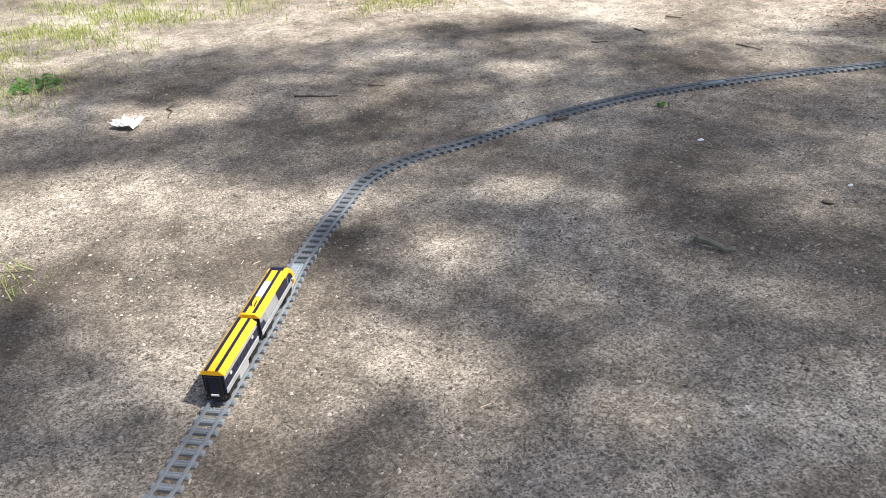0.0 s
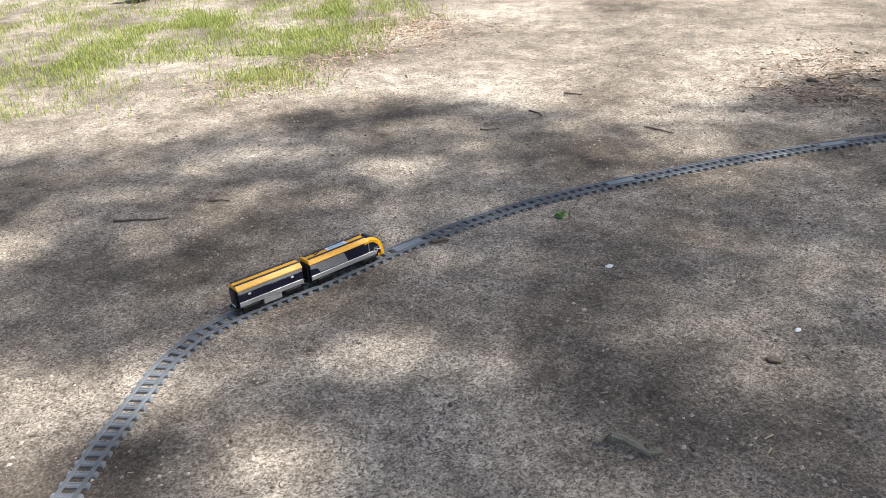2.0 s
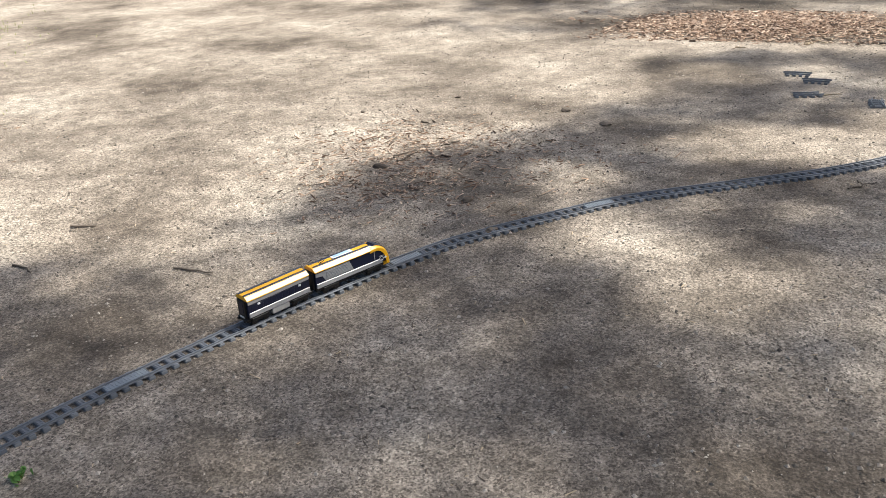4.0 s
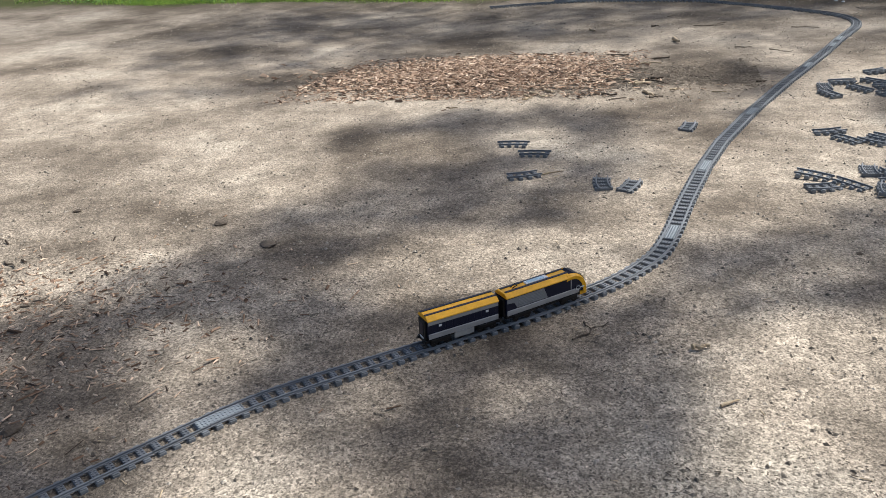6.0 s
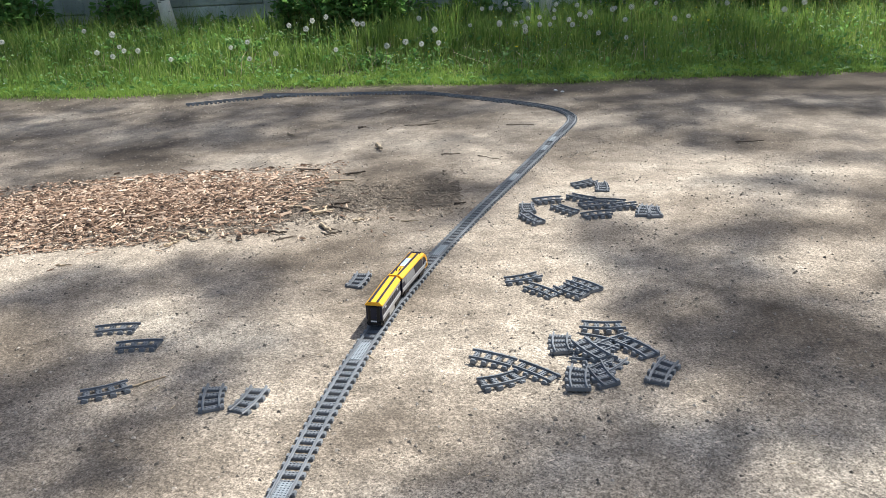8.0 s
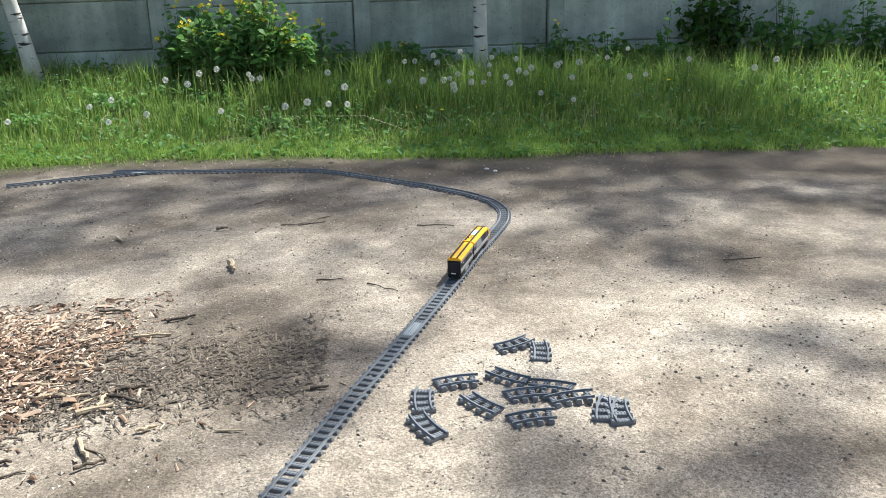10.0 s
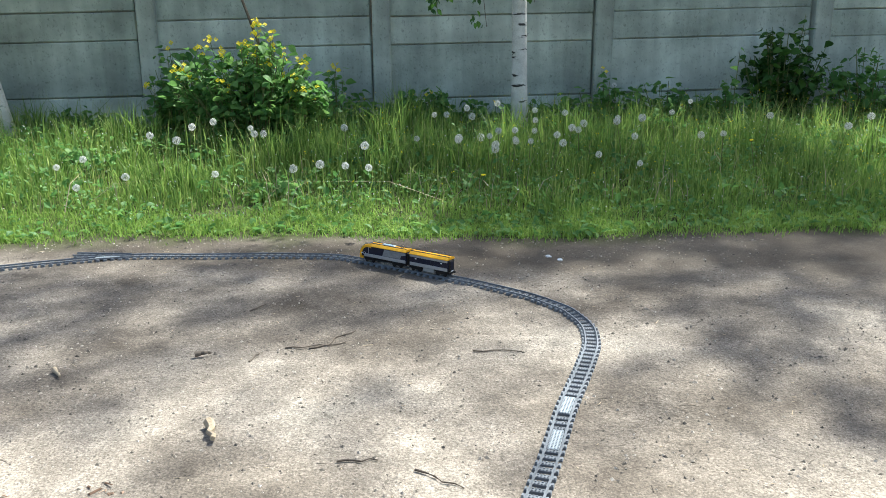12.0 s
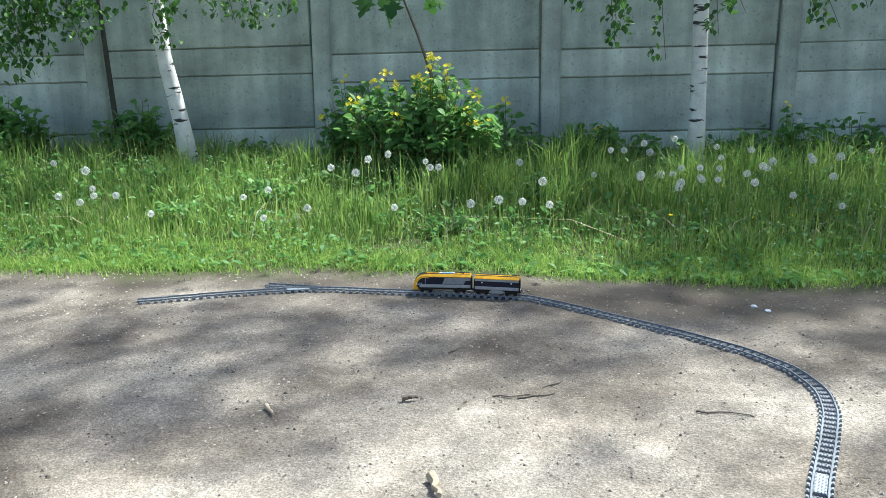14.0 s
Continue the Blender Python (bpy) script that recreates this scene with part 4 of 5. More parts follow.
def herb(name, x, y, rx, ry, tall, count, seed, label, category, flowers=0, mat=None, size=(0.04, 0.09)):
    """A bushy plant: stems that fan out, each with leaves."""
    r = rng(seed)
    z = float(height(np.array(x), np.array(y)))
    root = empty(name, Matrix.Translation((x, y, z)), label, category)
    bm, cs, tips = bmesh.new(), [], []
    for k in range(count):
        a, q = r.uniform(0, math.tau), math.sqrt(r.uniform(0, 1))
        ex, ey = math.cos(a) * q * rx, math.sin(a) * q * ry
        top = tall * (1 - 0.45 * q * q) * (0.90 + 0.12 * math.sin(a * 3 + seed)) * r.uniform(0.68, 1.02)
        p0, p1, p2 = Vector((ex * 0.45, ey * 0.45, -0.02)), Vector((ex * 0.7, ey * 0.7, top * 0.55)), Vector((ex, ey, top))
        tube(bm, [p0, p1, p2], [0.005, 0.004, 0.002], 4)
        tips.append(p2)
        for j in range(16):
            f = r.uniform(0.12, 1.0)
            c = p0.lerp(p1, f * 2) if f < 0.5 else p1.lerp(p2, f * 2 - 1)
            cs.append((c.x + r.normal(0, min(0.045, rx * 0.4)), c.y + r.normal(0, min(0.045, rx * 0.4)), c.z + abs(r.normal(0, min(0.02, tall * 0.15)))))
    tagged(part("stalk", bm, STEM, root), kind="stuff")
    cs = np.array(cs)
    v, f = ovate(cs, r.uniform(*size, len(cs)), seed + 1, 0.40, 0.25, 0.40)
    tagged(heap("foliage", v, f, mat or BUSHLEAF, root), kind="stuff")
    high = sorted(tips, key=lambda p: -p.z)
    for k in range(flowers):
        if k % 3 == 0:
            c0 = high[int(len(high) * 0.8 * float(r.uniform(0, 1)) ** 1.6)] + Vector((0, -0.02, 0.02))
        c = c0 + Vector([float(q) for q in r.normal(0, 0.020, 3)])
        bm = bmesh.new()
        turn = Matrix.Rotation(float(r.normal(0, 0.5)), 3, "Z") @ Matrix.Rotation(float(r.normal(0.9, 0.35)), 3, "X")
        for q in range(4):
            a = q * math.pi / 2
            d, s = Vector((math.cos(a), math.sin(a), 0.15)), Vector((-math.sin(a), math.cos(a), 0))
            bm.faces.new([bm.verts.new(c + turn @ p) for p in (d * 0.002, d * 0.009 + s * 0.008, d * 0.016 + s * 0.004, d * 0.016 - s * 0.004, d * 0.009 - s * 0.008)])
        part("flower", bm, PETAL, root)
    return root


def build_herbs():
    herb("celandine", 0.62, 10.75, 0.60, 0.34, 0.92, 210, 61, "leafy green celandine bush with yellow flowers by the fence", "bush", 150, None, (0.04, 0.085))
    herb("celandine", 0.02, 11.15, 0.26, 0.22, 0.85, 48, 62, "slender celandine with few yellow flowers by the fence", "bush", 7)
    herb("celandine", 1.20, 11.20, 0.22, 0.2, 0.62, 14, 63, "slender celandine with few yellow flowers by the fence", "bush", 7)
    for k, (x, y, rx, tall, n) in enumerate([(-2.85, 11.1, 0.42, 0.72, 90), (-1.82, 11.3, 0.36, 0.64, 60), (2.0, 11.4, 0.55, 0.48, 30), (3.35, 11.35, 0.35, 0.55, 24), (2.75, 11.35, 0.35, 0.36, 16),
                                             (4.3, 11.2, 0.5, 0.45, 24), (5.5, 11.2, 0.5, 0.8, 45), (3.9, 11.35, 0.35, 0.55, 26), (6.3, 11.1, 0.5, 0.8, 40), (-3.6, 11.1, 0.5, 0.7, 30), (-0.9, 11.45, 0.4, 0.30, 16), (1.5, 11.35, 0.25, 0.42, 14)]):
        herb("nettle", x, y, rx, 0.2, tall, n, 70 + k, "dark green nettles at the foot of the fence", "weeds", 2 if k in (2, 3, 6) else 0)
    herb("wall_shrub", 4.86, 11.40, 0.42, 0.15, 1.14, 46, 90, "dense dark green shrub against the concrete fence", "shrub", 0, LEAF, (0.05, 0.10))
    for k, (x, y, rx, tall, n) in enumerate([(-0.31, 9.95, 0.16, 0.30, 14), (-1.2, 10.2, 0.10, 0.44, 7), (1.42, 10.0, 0.07, 0.30, 6), (-1.85, 10.0, 0.10, 0.40, 6), (-0.75, 9.5, 0.12, 0.20, 8), (2.35, 10.6, 0.14, 0.38, 9), (3.7, 10.7, 0.16, 0.40, 9), (0.9, 9.4, 0.12, 0.18, 8)]):
        herb("leafy_weed", x, y, rx, rx * 0.7, tall, n, 160 + k, "pale green leafy weed standing in the grass", "weeds", 0, None, (0.02, 0.05))
    herb("sow_thistle", 4.25, 10.95, 0.07, 0.07, 0.85, 3, 91, "tall slender weed with pale leaves", "weeds")
    # long tufts of grass
    for k, (x, y, tall) in enumerate([(1.05, 10.2, 0.42), (0.85, 10.0, 0.34), (1.55, 10.6, 0.45), (0.4, 9.5, 0.22), (1.75, 10.9, 0.5), (2.9, 10.6, 0.45), (3.4, 10.7, 0.42)]):
        r = rng(120 + k)
        n = 90
        px, py = x + r.normal(0, 0.07, n), y + r.normal(0, 0.05, n)
        v, f = blades(px, py, height(px, py), tall * r.uniform(0.6, 1.1, n), np.full(n, 0.009), 130 + k, 0.35)
        tagged(heap("grass_tuft", v, f, GRASS), "tuft of long broad grass blades", "grass tuft", "grass tufts")


SHADE = Vector((TO_SUN.x / TO_SUN.z, TO_SUN.y / TO_SUN.z, 0))     # sideways shift per metre of height, towards the sun


def crown_points():
    """Leaf places: thick where the sand lies in shade, thin over the sunny gaps."""
    dark = [(-2.19, -0.89, 0.5), (-1.70, -0.51, 0.36), (-1.33, -1.40, 0.3), (-1.09, -1.0, 0.24), (0.0, -0.30, 0.26), (0.19, -0.68, 0.24), (-0.21, -0.83, 0.2), (0.34, -0.50, 0.22), (0.6, -0.72, 0.16), (0.8, -0.95, 0.18),
            (0.61, -0.45, 0.2), (0.65, -0.05, 0.35), (-0.13, 0.11, 0.35), (-0.29, 0.79, 0.3), (-0.20, -1.57, 0.3), (0.15, -1.69, 0.25), (0.85, -0.75, 0.2), (1.0, -0.5, 0.3), (0.75, -1.1, 0.25), (0.95, -0.1, 0.35), (0.48, 0.35, 0.35), (-1.72, 0.67, 0.4), (-0.86, 0.62, 0.38),
            (-1.84, 0.2, 0.45), (-1.0, -0.25, 0.35), (-1.42, 0.98, 0.3), (-0.15, 1.0, 0.24)]
    dark2 = [(-0.2, 0.76, 0.25), (0.0, 1.38, 0.35), (-0.1, 0.45, 0.25), (-0.37, 2.80, 0.4), (0.18, 0.82, 0.2), (-0.3, 0.15, 0.2), (0.6, 0.7, 0.35), (-0.2, 2.1, 0.3), (0.25, 1.7, 0.4), (-0.75, 2.4, 0.3), (-0.23, 4.42, 0.34), (-0.15, 3.42, 0.38),
             (0.12, 4.78, 0.3), (0.18, 3.72, 0.24), (0.05, 3.05, 0.3), (0.55, 3.75, 0.2), (1.49, 3.51, 0.22), (1.05, 2.79, 0.22), (1.48, 3.2, 0.22), (-1.8, 7.27, 0.6), (0.6, 2.75, 0.26), (-0.19, 6.85, 0.4), (1.85, 3.7, 0.2), (0.5, 4.1, 0.3)]
    dark3 = [(0.61, 6.5, 0.22), (0.20, 7.0, 0.35), (1.12, 8.24, 0.35), (2.87, 6.54, 0.2), (3.05, 5.62, 0.25), (-0.28, 7.5, 0.3), (1.31, 5.85, 0.22), (0.68, 4.85, 0.2), (2.59, 5.02, 0.2), (2.3, 4.6, 0.2), (1.98, 5.05, 0.14), (4.1, 7.4, 0.5), (3.4, 6.15, 0.15), (4.6, 9.6, 0.8), (3.4, 9.1, 0.4),
             (1.51, 6.92, 0.12), (0.28, 7.75, 0.3), (1.06, 7.6, 0.3), (2.1, 8.15, 0.4), (0.81, 6.75, 0.12), (1.6, 6.76, 0.12), (1.45, 7.6, 0.22), (0.2, 6.9, 0.12), (3.2, 8.1, 0.6), (-1.0, 8.2, 0.2), (3.8, 9.3, 0.5), (1.7, 9.7, 0.35), (2.1, 4.35, 0.18), (2.45, 4.95, 0.2), (2.7, 7.7, 0.35), (2.8, 7.0, 0.2), (-0.9, 7.3, 0.28), (1.0, 7.9, 0.22), (2.4, 4.0, 0.3), (0.75, 2.75, 0.2), (0.95, 2.5, 0.2)]
    light = [(-0.55, -1.36, 0.28), (-0.15, -1.29, 0.24), (-0.43, -0.69, 0.12), (0.02, -0.61, 0.16), (-0.19, -0.23, 0.12), (0.35, -1.05, 0.2), (0.1, -1.3, 0.2), (0.52, -0.79, 0.1), (0.48, -0.24, 0.16), (0.82, -0.6, 0.16), (-1.58, -0.89, 0.14),
             (-0.91, -1.23, 0.14), (0.7, -0.87, 0.12), (-1.77, 0.09, 0.14), (-1.0, -1.6, 0.25), (-2.6, 2.5, 1.1), (-1.64, 3.4, 0.8), (-1.29, 0.45, 0.13), (0.03, 0.96, 0.13), (-0.12, 0.31, 0.11), (-0.31, 1.19, 0.14), (-0.24, 0.08, 0.09), (-1.33, -0.1, 0.15), (-1.1, 3.2, 0.6)]
    light2 = [(0.38, 0.84, 0.14), (-0.85, 4.2, 0.6), (0.45, 3.32, 0.28), (1.33, 3.85, 0.28), (-0.4, 3.93, 0.2), (1.35, 2.9, 0.24), (1.7, 2.9, 0.25), (-0.13, 2.75, 0.2), (0.19, 5.65, 0.5), (0.58, 6.45, 0.16), (2.3, 5.94, 0.3), (1.6, 4.35, 0.32), (0.97, 3.8, 0.2), (1.8, 3.45, 0.16), (1.16, 2.6, 0.18),
              (1.51, 7.2, 0.18), (1.1, 6.75, 0.16), (2.3, 6.4, 0.28), (1.95, 6.95, 0.24), (3.6, 6.82, 0.35), (1.72, 4.98, 0.2), (2.5, 5.32, 0.18), (0.9, 5.05, 0.26), (2.45, 7.24, 0.22), (2.65, 4.76, 0.22)]
    light3 = [(-0.56, 7.55, 0.13), (-0.05, 7.62, 0.13), (1.22, 6.95, 0.22), (1.3, 6.7, 0.15), (1.8, 7.27, 0.16), (0.75, 7.5, 0.12), (0.2, 6.55, 0.35), (0.5, 7.15, 0.14), (0.9, 6.4, 0.2), (1.6, 6.4, 0.2), (0.36, 8.40, 0.16), (0.1, 8.75, 0.28), (0.75, 8.75, 0.2), (-0.9, 9.0, 0.7), (-1.9, 9.3, 0.7), (0.0, 9.0, 0.5), (0.7, 8.9, 0.4), (-0.4, 8.7, 0.4), (1.2, 8.75, 0.25), (1.6, 8.9, 0.35), (2.6, 8.9, 0.3), (-0.2, 9.6, 0.3), (-1.55, -1.2, 0.12), (-3.6, 0.0, 1.3), (-4.2, 2.0, 1.6), (-0.3, 5.2, 0.4), (0.7, 5.6, 0.3)]
    light4 = [(0.29, 2.12, 0.18), (0.49, 1.89, 0.14), (0.06, 2.19, 0.12), (1.22, 5.82, 0.2), (1.0, 5.45, 0.16), (0.08, 4.3, 0.16), (0.48, 4.51, 0.12), (0.24, 3.01, 0.13), (0.03, 3.2, 0.13), (0.9, 6.27, 0.12), (-0.55, -1.51, 0.18), (-0.48, -1.29, 0.18), (-0.36, -1.12, 0.14), (-0.2, -1.47, 0.12), (0.06, -0.6, 0.13), (0.53, -0.83, 0.08), (0.37, -1.24, 0.12), (0.6, -0.38, 0.07), (0.5, 0.27, 0.1), (0.84, -0.57, 0.08), (-0.2, -0.22, 0.08), (-1.53, -0.88, 0.08), (-0.52, -0.89, 0.1), (-0.11, 4.41, 0.14), (3.33, 6.33, 0.2), (3.29, 5.73, 0.15), (2.83, 6.03, 0.14), (3.03, 5.3, 0.12)]
    dark4 = [(1.95, 8.9, 0.2), (2.4, 8.85, 0.22), (0.3, 0.55, 0.2), (0.1, 0.3, 0.15), (0.44, -0.54, 0.14), (0.42, -0.66, 0.1), (0.03, -0.81, 0.09), (-0.07, -1.59, 0.12), (0.76, -0.77, 0.12), (0.71, -0.25, 0.12), (0.62, -1.06, 0.1), (-0.01, 3.02, 0.14), (0.36, 2.79, 0.14), (0.42, 3.68, 0.12), (1.53, 3.51, 0.12), (1.83, 3.48, 0.12), (1.17, 3.21, 0.12), (2.6, 9.1, 0.3), (3.4, 9.0, 0.35), (4.2, 9.2, 0.45), (3.0, 9.7, 0.4), (2.2, 9.5, 0.25)]
    r = rng(77)
    n = 200000
    x, y = r.uniform(-5, 8.0, n), r.uniform(-5.0, 11.2, n)
    g = lambda rows: np.sum([np.exp(-((x - a) ** 2 + (y - b) ** 2) / (2 * (0.8 * c) ** 2)) for a, b, c in rows], 0)
    cl = np.sin(x * 4.1 + 2 * np.sin(y * 2.9)) * np.sin(y * 4.7 + 2 * np.sin(x * 3.3))
    d = np.where(y > 4, 0.29, 0.34) + 0.20 * cl + 0.85 * g(dark + dark2 + dark3 + dark4) - 1.0 * g(light + light2 + light3 + light4)
    d = np.clip(d - 0.35 * np.clip((-x - 1.9) / 0.6, 0, 1) * (y > -0.3), 0.0, 1.0)
    d = np.where((y > 6.2) & (y < 8.4), 0.27 + 0.6 * (d - 0.27), d)
    d = d * (1 - 0.85 * np.clip((1.5 - x) / 0.6, 0, 1) * np.clip((y - 8.35) / 0.2, 0, 1) * np.clip((9.35 - y) / 0.3, 0, 1))
    d = d * (1 - 0.55 * np.clip((0.6 - x) / 0.6, 0, 1) * np.clip((y - 9.2) / 0.3, 0, 1))
    rim = np.hypot((x - 1.6) / 6.0, (y - 3.4) / 7.9) + 0.10 * np.sin(3 * np.arctan2(y - 3.4, x - 1.6)) + 0.06 * np.sin(7 * np.arctan2(y - 3.4, x - 1.6) + 1)
    d = d * np.clip((1.0 - rim) / 0.12, 0, 1)
    keep = r.uniform(0, 1, n) < d * 0.485
    x, y = x[keep], y[keep]
    z = 14.5 + 1.6 * np.sin(x * 1.3) * np.cos(y * 0.9) + r.normal(0, 0.5, len(x))
    return np.stack([x + SHADE.x * z, y + SHADE.y * z, z], 1)


def shade_tree(base, mine, seed, label):
    r = rng(seed)
    root = empty("shade_tree", Matrix.Translation(base), label, "tree", "shade trees")
    b = Vector(base)
    mid = Vector(mine.mean(0)) - b
    fork = Vector((mid.x * 0.15, mid.y * 0.15, 4.0))
    bm = tube(bmesh.new(), [(0, 0, -0.2), (0.02, 0.03, 1.5), fork], [0.24, 0.19, 0.15], 12)
    part("trunk", bm, BARK, root, smooth=True)
    picks = mine[r.choice(len(mine), 14, replace=False)]
    for p in picks:
        e = Vector(p) - b - Vector((0, 0, 0.25))
        h = fork.lerp(e, 0.5) + Vector((0, 0, 0.5))
        part("limb", tube(bmesh.new(), [fork - Vector((0, 0, 0.1)), h, e], [0.03, 0.015, 0.004], 6), BARK, root)
    v, f = leaves(mine - np.array(base), r.uniform(0.09, 0.15, len(mine)), seed + 1, 0.35)
    heap("crown", v, f, LEAF, root)


def build_shade_trees():
    pts = crown_points()
    bases = np.array([(9.5, 6.0, 0.0), (9.0, 15.5, 0.0), (1.5, 16.0, 0.0), (8.5, 0.0, 0.0)])
    near = np.argmin(((pts[:, None, :2] - bases[None, :, :2]) ** 2).sum(2), 1)
    for k in range(4):
        mine = pts[near == k]
        if len(mine) > 30:
            shade_tree(tuple(bases[k]), mine, 200 + k, "tall broad tree with a loose green crown")


def birch(spine, radii, seed, twigs, label):
    root = empty("birch", Matrix.Translation(spine[0]), label, "tree", "birches")
    o = Vector(spine[0])
    part("trunk", tube(bmesh.new(), [Vector(p) - o for p in spine], radii, 12), BIRCH, root, "white birch bark with dark marks", smooth=True)
    r = rng(seed)
    cs = []
    for (x, y, z, low, wide) in twigs:
        p = Vector((x, y, z)) - o
        start = Vector((p.x * 0.25, p.y * 0.25, p.z + 0.75))
        bm = tube(bmesh.new(), [start, p + Vector((0, 0, 0.45)), p, p - Vector((float(r.normal(0, 0.04)), 0, (z - low) * 0.5)), p - Vector((float(r.normal(0, 0.06)), 0, z - low))], [0.012, 0.006, 0.004, 0.003, 0.002], 5)
        part("hanging_twig", bm, BARK, root)
        n = int(150 * wide / 0.2 * max(0.5, (z - low) / 0.4))
        f = r.uniform(-0.35, 1.0, n)
        cs.append(np.stack([x + r.normal(0, wide * 0.45, n), y + r.normal(0, 0.07, n), z - (z - low) * f], 1))
    n = 1500
    q = r.normal(0, 1, (n, 3)) * np.array((0.55, 0.45, 0.7))
    cs.append(q + np.array((spine[0][0], spine[0][1] + 0.1, 3.0)))
    cs[-1] = cs[-1][cs[-1][:, 2] > 1.75]
    c = np.concatenate(cs) - np.array(spine[0])
    v, f = ovate(c, r.uniform(0.035, 0.058, len(c)), seed + 1, 0.45, 0.9, 0.40)
    heap("leaves", v, f, LEAF, root)


def build_birches():
    birch([(-1.22, 10.98, 0.02), (-1.30, 10.98, 0.56), (-1.39, 10.98, 1.02), (-1.42, 10.98, 1.44), (-1.40, 10.98, 2.0), (-1.33, 11.0, 2.9), (-1.28, 11.0, 3.9)],
          [0.085, 0.062, 0.056, 0.052, 0.045, 0.030, 0.008], 301,
          [(-2.45, 10.6, 1.62, 0.95, 0.16), (-2.2, 10.7, 1.6, 1.2, 0.2), (-1.75, 10.7, 1.62, 1.30, 0.18), (-1.28, 10.75, 1.55, 1.08, 0.09), (-1.95, 10.9, 1.6, 1.15, 0.14), (-0.75, 10.7, 1.6, 1.25, 0.13), (-0.55, 10.6, 1.55, 1.22, 0.15), (-0.95, 10.8, 1.62, 1.3, 0.1), (-2.62, 10.3, 1.5, 0.85, 0.12), (-2.1, 10.5, 1.6, 0.95, 0.13), (-2.2, 10.4, 1.5, 0.85, 0.11), (-1.92, 10.6, 1.6, 1.08, 0.09), (-2.35, 10.4, 1.62, 1.05, 0.16), (-2.75, 10.6, 1.6, 1.1, 0.2), (-2.05, 10.5, 1.62, 1.22, 0.14), (-0.35, 10.7, 1.6, 1.32, 0.12), (-1.1, 10.5, 1.6, 1.3, 0.12)],
          "leaning birch with white bark and hanging leafy twigs")
    birch([(2.61, 10.98, 0.02), (2.60, 10.98, 0.60), (2.59, 10.98, 1.0), (2.58, 10.98, 1.39), (2.57, 10.98, 2.1), (2.53, 11.0, 3.0), (2.5, 11.0, 4.0)],
          [0.074, 0.060, 0.056, 0.054, 0.046, 0.030, 0.008], 302,
          [(1.92, 10.7, 1.62, 1.08, 0.07), (1.72, 10.9, 1.6, 1.32, 0.06), (2.25, 10.8, 1.62, 0.98, 0.045), (2.62, 10.75, 1.6, 1.15, 0.06), (3.28, 10.7, 1.6, 1.22, 0.07), (1.62, 10.7, 1.62, 1.38, 0.09), (3.5, 10.5, 1.6, 1.3, 0.1), (2.0, 10.8, 1.6, 1.15, 0.08), (2.7, 10.6, 1.62, 1.28, 0.08), (3.38, 10.8, 1.6, 1.18, 0.06)],
          "upright birch with white bark and hanging leafy twigs")


def build_maple():
    root = empty("maple_sapling", Matrix.Translation((0.68, 10.9, 0.05)), "thin maple sapling with broad lobed leaves behind the celandine", "sapling")
    part("stem", tube(bmesh.new(), [(0, 0, -0.1), (-0.02, 0, 0.82), (-0.12, 0, 1.12), (-0.24, 0, 1.42), (-0.30, 0, 1.7)], [0.014, 0.012, 0.010, 0.008, 0.006], 7), BARK, root)
    r = rng(66)
    lobes = ((0.16, -0.06), (0.30, -0.14), (0.34, -0.34), (0.46, -0.27), (0.60, -0.50), (0.66, -0.32), (0.60, -0.18), (0.82, -0.22), (1.0, 0.0))
    for k, (dx, dz, size) in enumerate([(-0.44, 1.36, 0.17), (-0.36, 1.32, 0.19), (-0.29, 1.38, 0.18), (-0.50, 1.42, 0.16), (-0.06, 1.38, 0.15), (0.02, 1.40, 0.14), (-0.14, 1.44, 0.16), (-0.34, 1.47, 0.18), (-0.22, 1.50, 0.18)]):
        bm = bmesh.new()
        m = Matrix.Translation((dx, -0.03 + float(r.normal(0, 0.04)), dz)) @ Euler((float(r.normal(0, 0.35)), 0.9 + float(r.normal(0, 0.3)), float(r.normal(-1.57, 0.9)))).to_matrix().to_4x4()
        rib = [bm.verts.new(m @ (Vector((a, 0, -0.12 * a * a)) * size)) for a in (0.0, 0.35, 0.62, 1.0)]
        for sign in (-1, 1):
            edge = [bm.verts.new(m @ (Vector((a, sign * abs(b) * 1.15, 0.20 * abs(b) - 0.12 * a * a)) * size)) for a, b in lobes[:-1]]
            for hub, run in ((0, edge[0:2]), (1, edge[1:5]), (2, edge[4:7]), (3, edge[6:8])):
                for p, q in zip(run, run[1:]):
                    bm.faces.new((rib[hub], p, q))
            for p, (h0, h1) in ((edge[1], (0, 1)), (edge[4], (1, 2)), (edge[6], (2, 3))):
                bm.faces.new((rib[h0], p, rib[h1]))
        part("leaf", bm, LEAF, root)
    # made-up trunk and leaves in place of a dark, shadow-like strip by the post
    trunk = empty("dark_strip_tree", Matrix.Translation((-2.0, 11.35, 0.0)), "added slim trunk standing in for a dark shadow-like strip beside a fence post", "tree")
    part("trunk", tube(bmesh.new(), [(0.02, 0, -0.1), (0.0, 0, 0.5), (-0.03, 0, 1.1), (-0.06, 0, 1.7), (-0.05, 0, 2.6)], [0.026, 0.023, 0.020, 0.017, 0.005], 8), DARKSTRIP, trunk, smooth=True)
    q = r.normal(0, 1, (110, 3)) * np.array((0.30, 0.16, 0.42)) + np.array((-0.02, -0.05, 2.1))
    v, f = ovate(q, r.uniform(0.04, 0.07, len(q)), 67, 0.45, 0.6, 0.40)
    heap("leaves", v, f, LEAF, trunk)


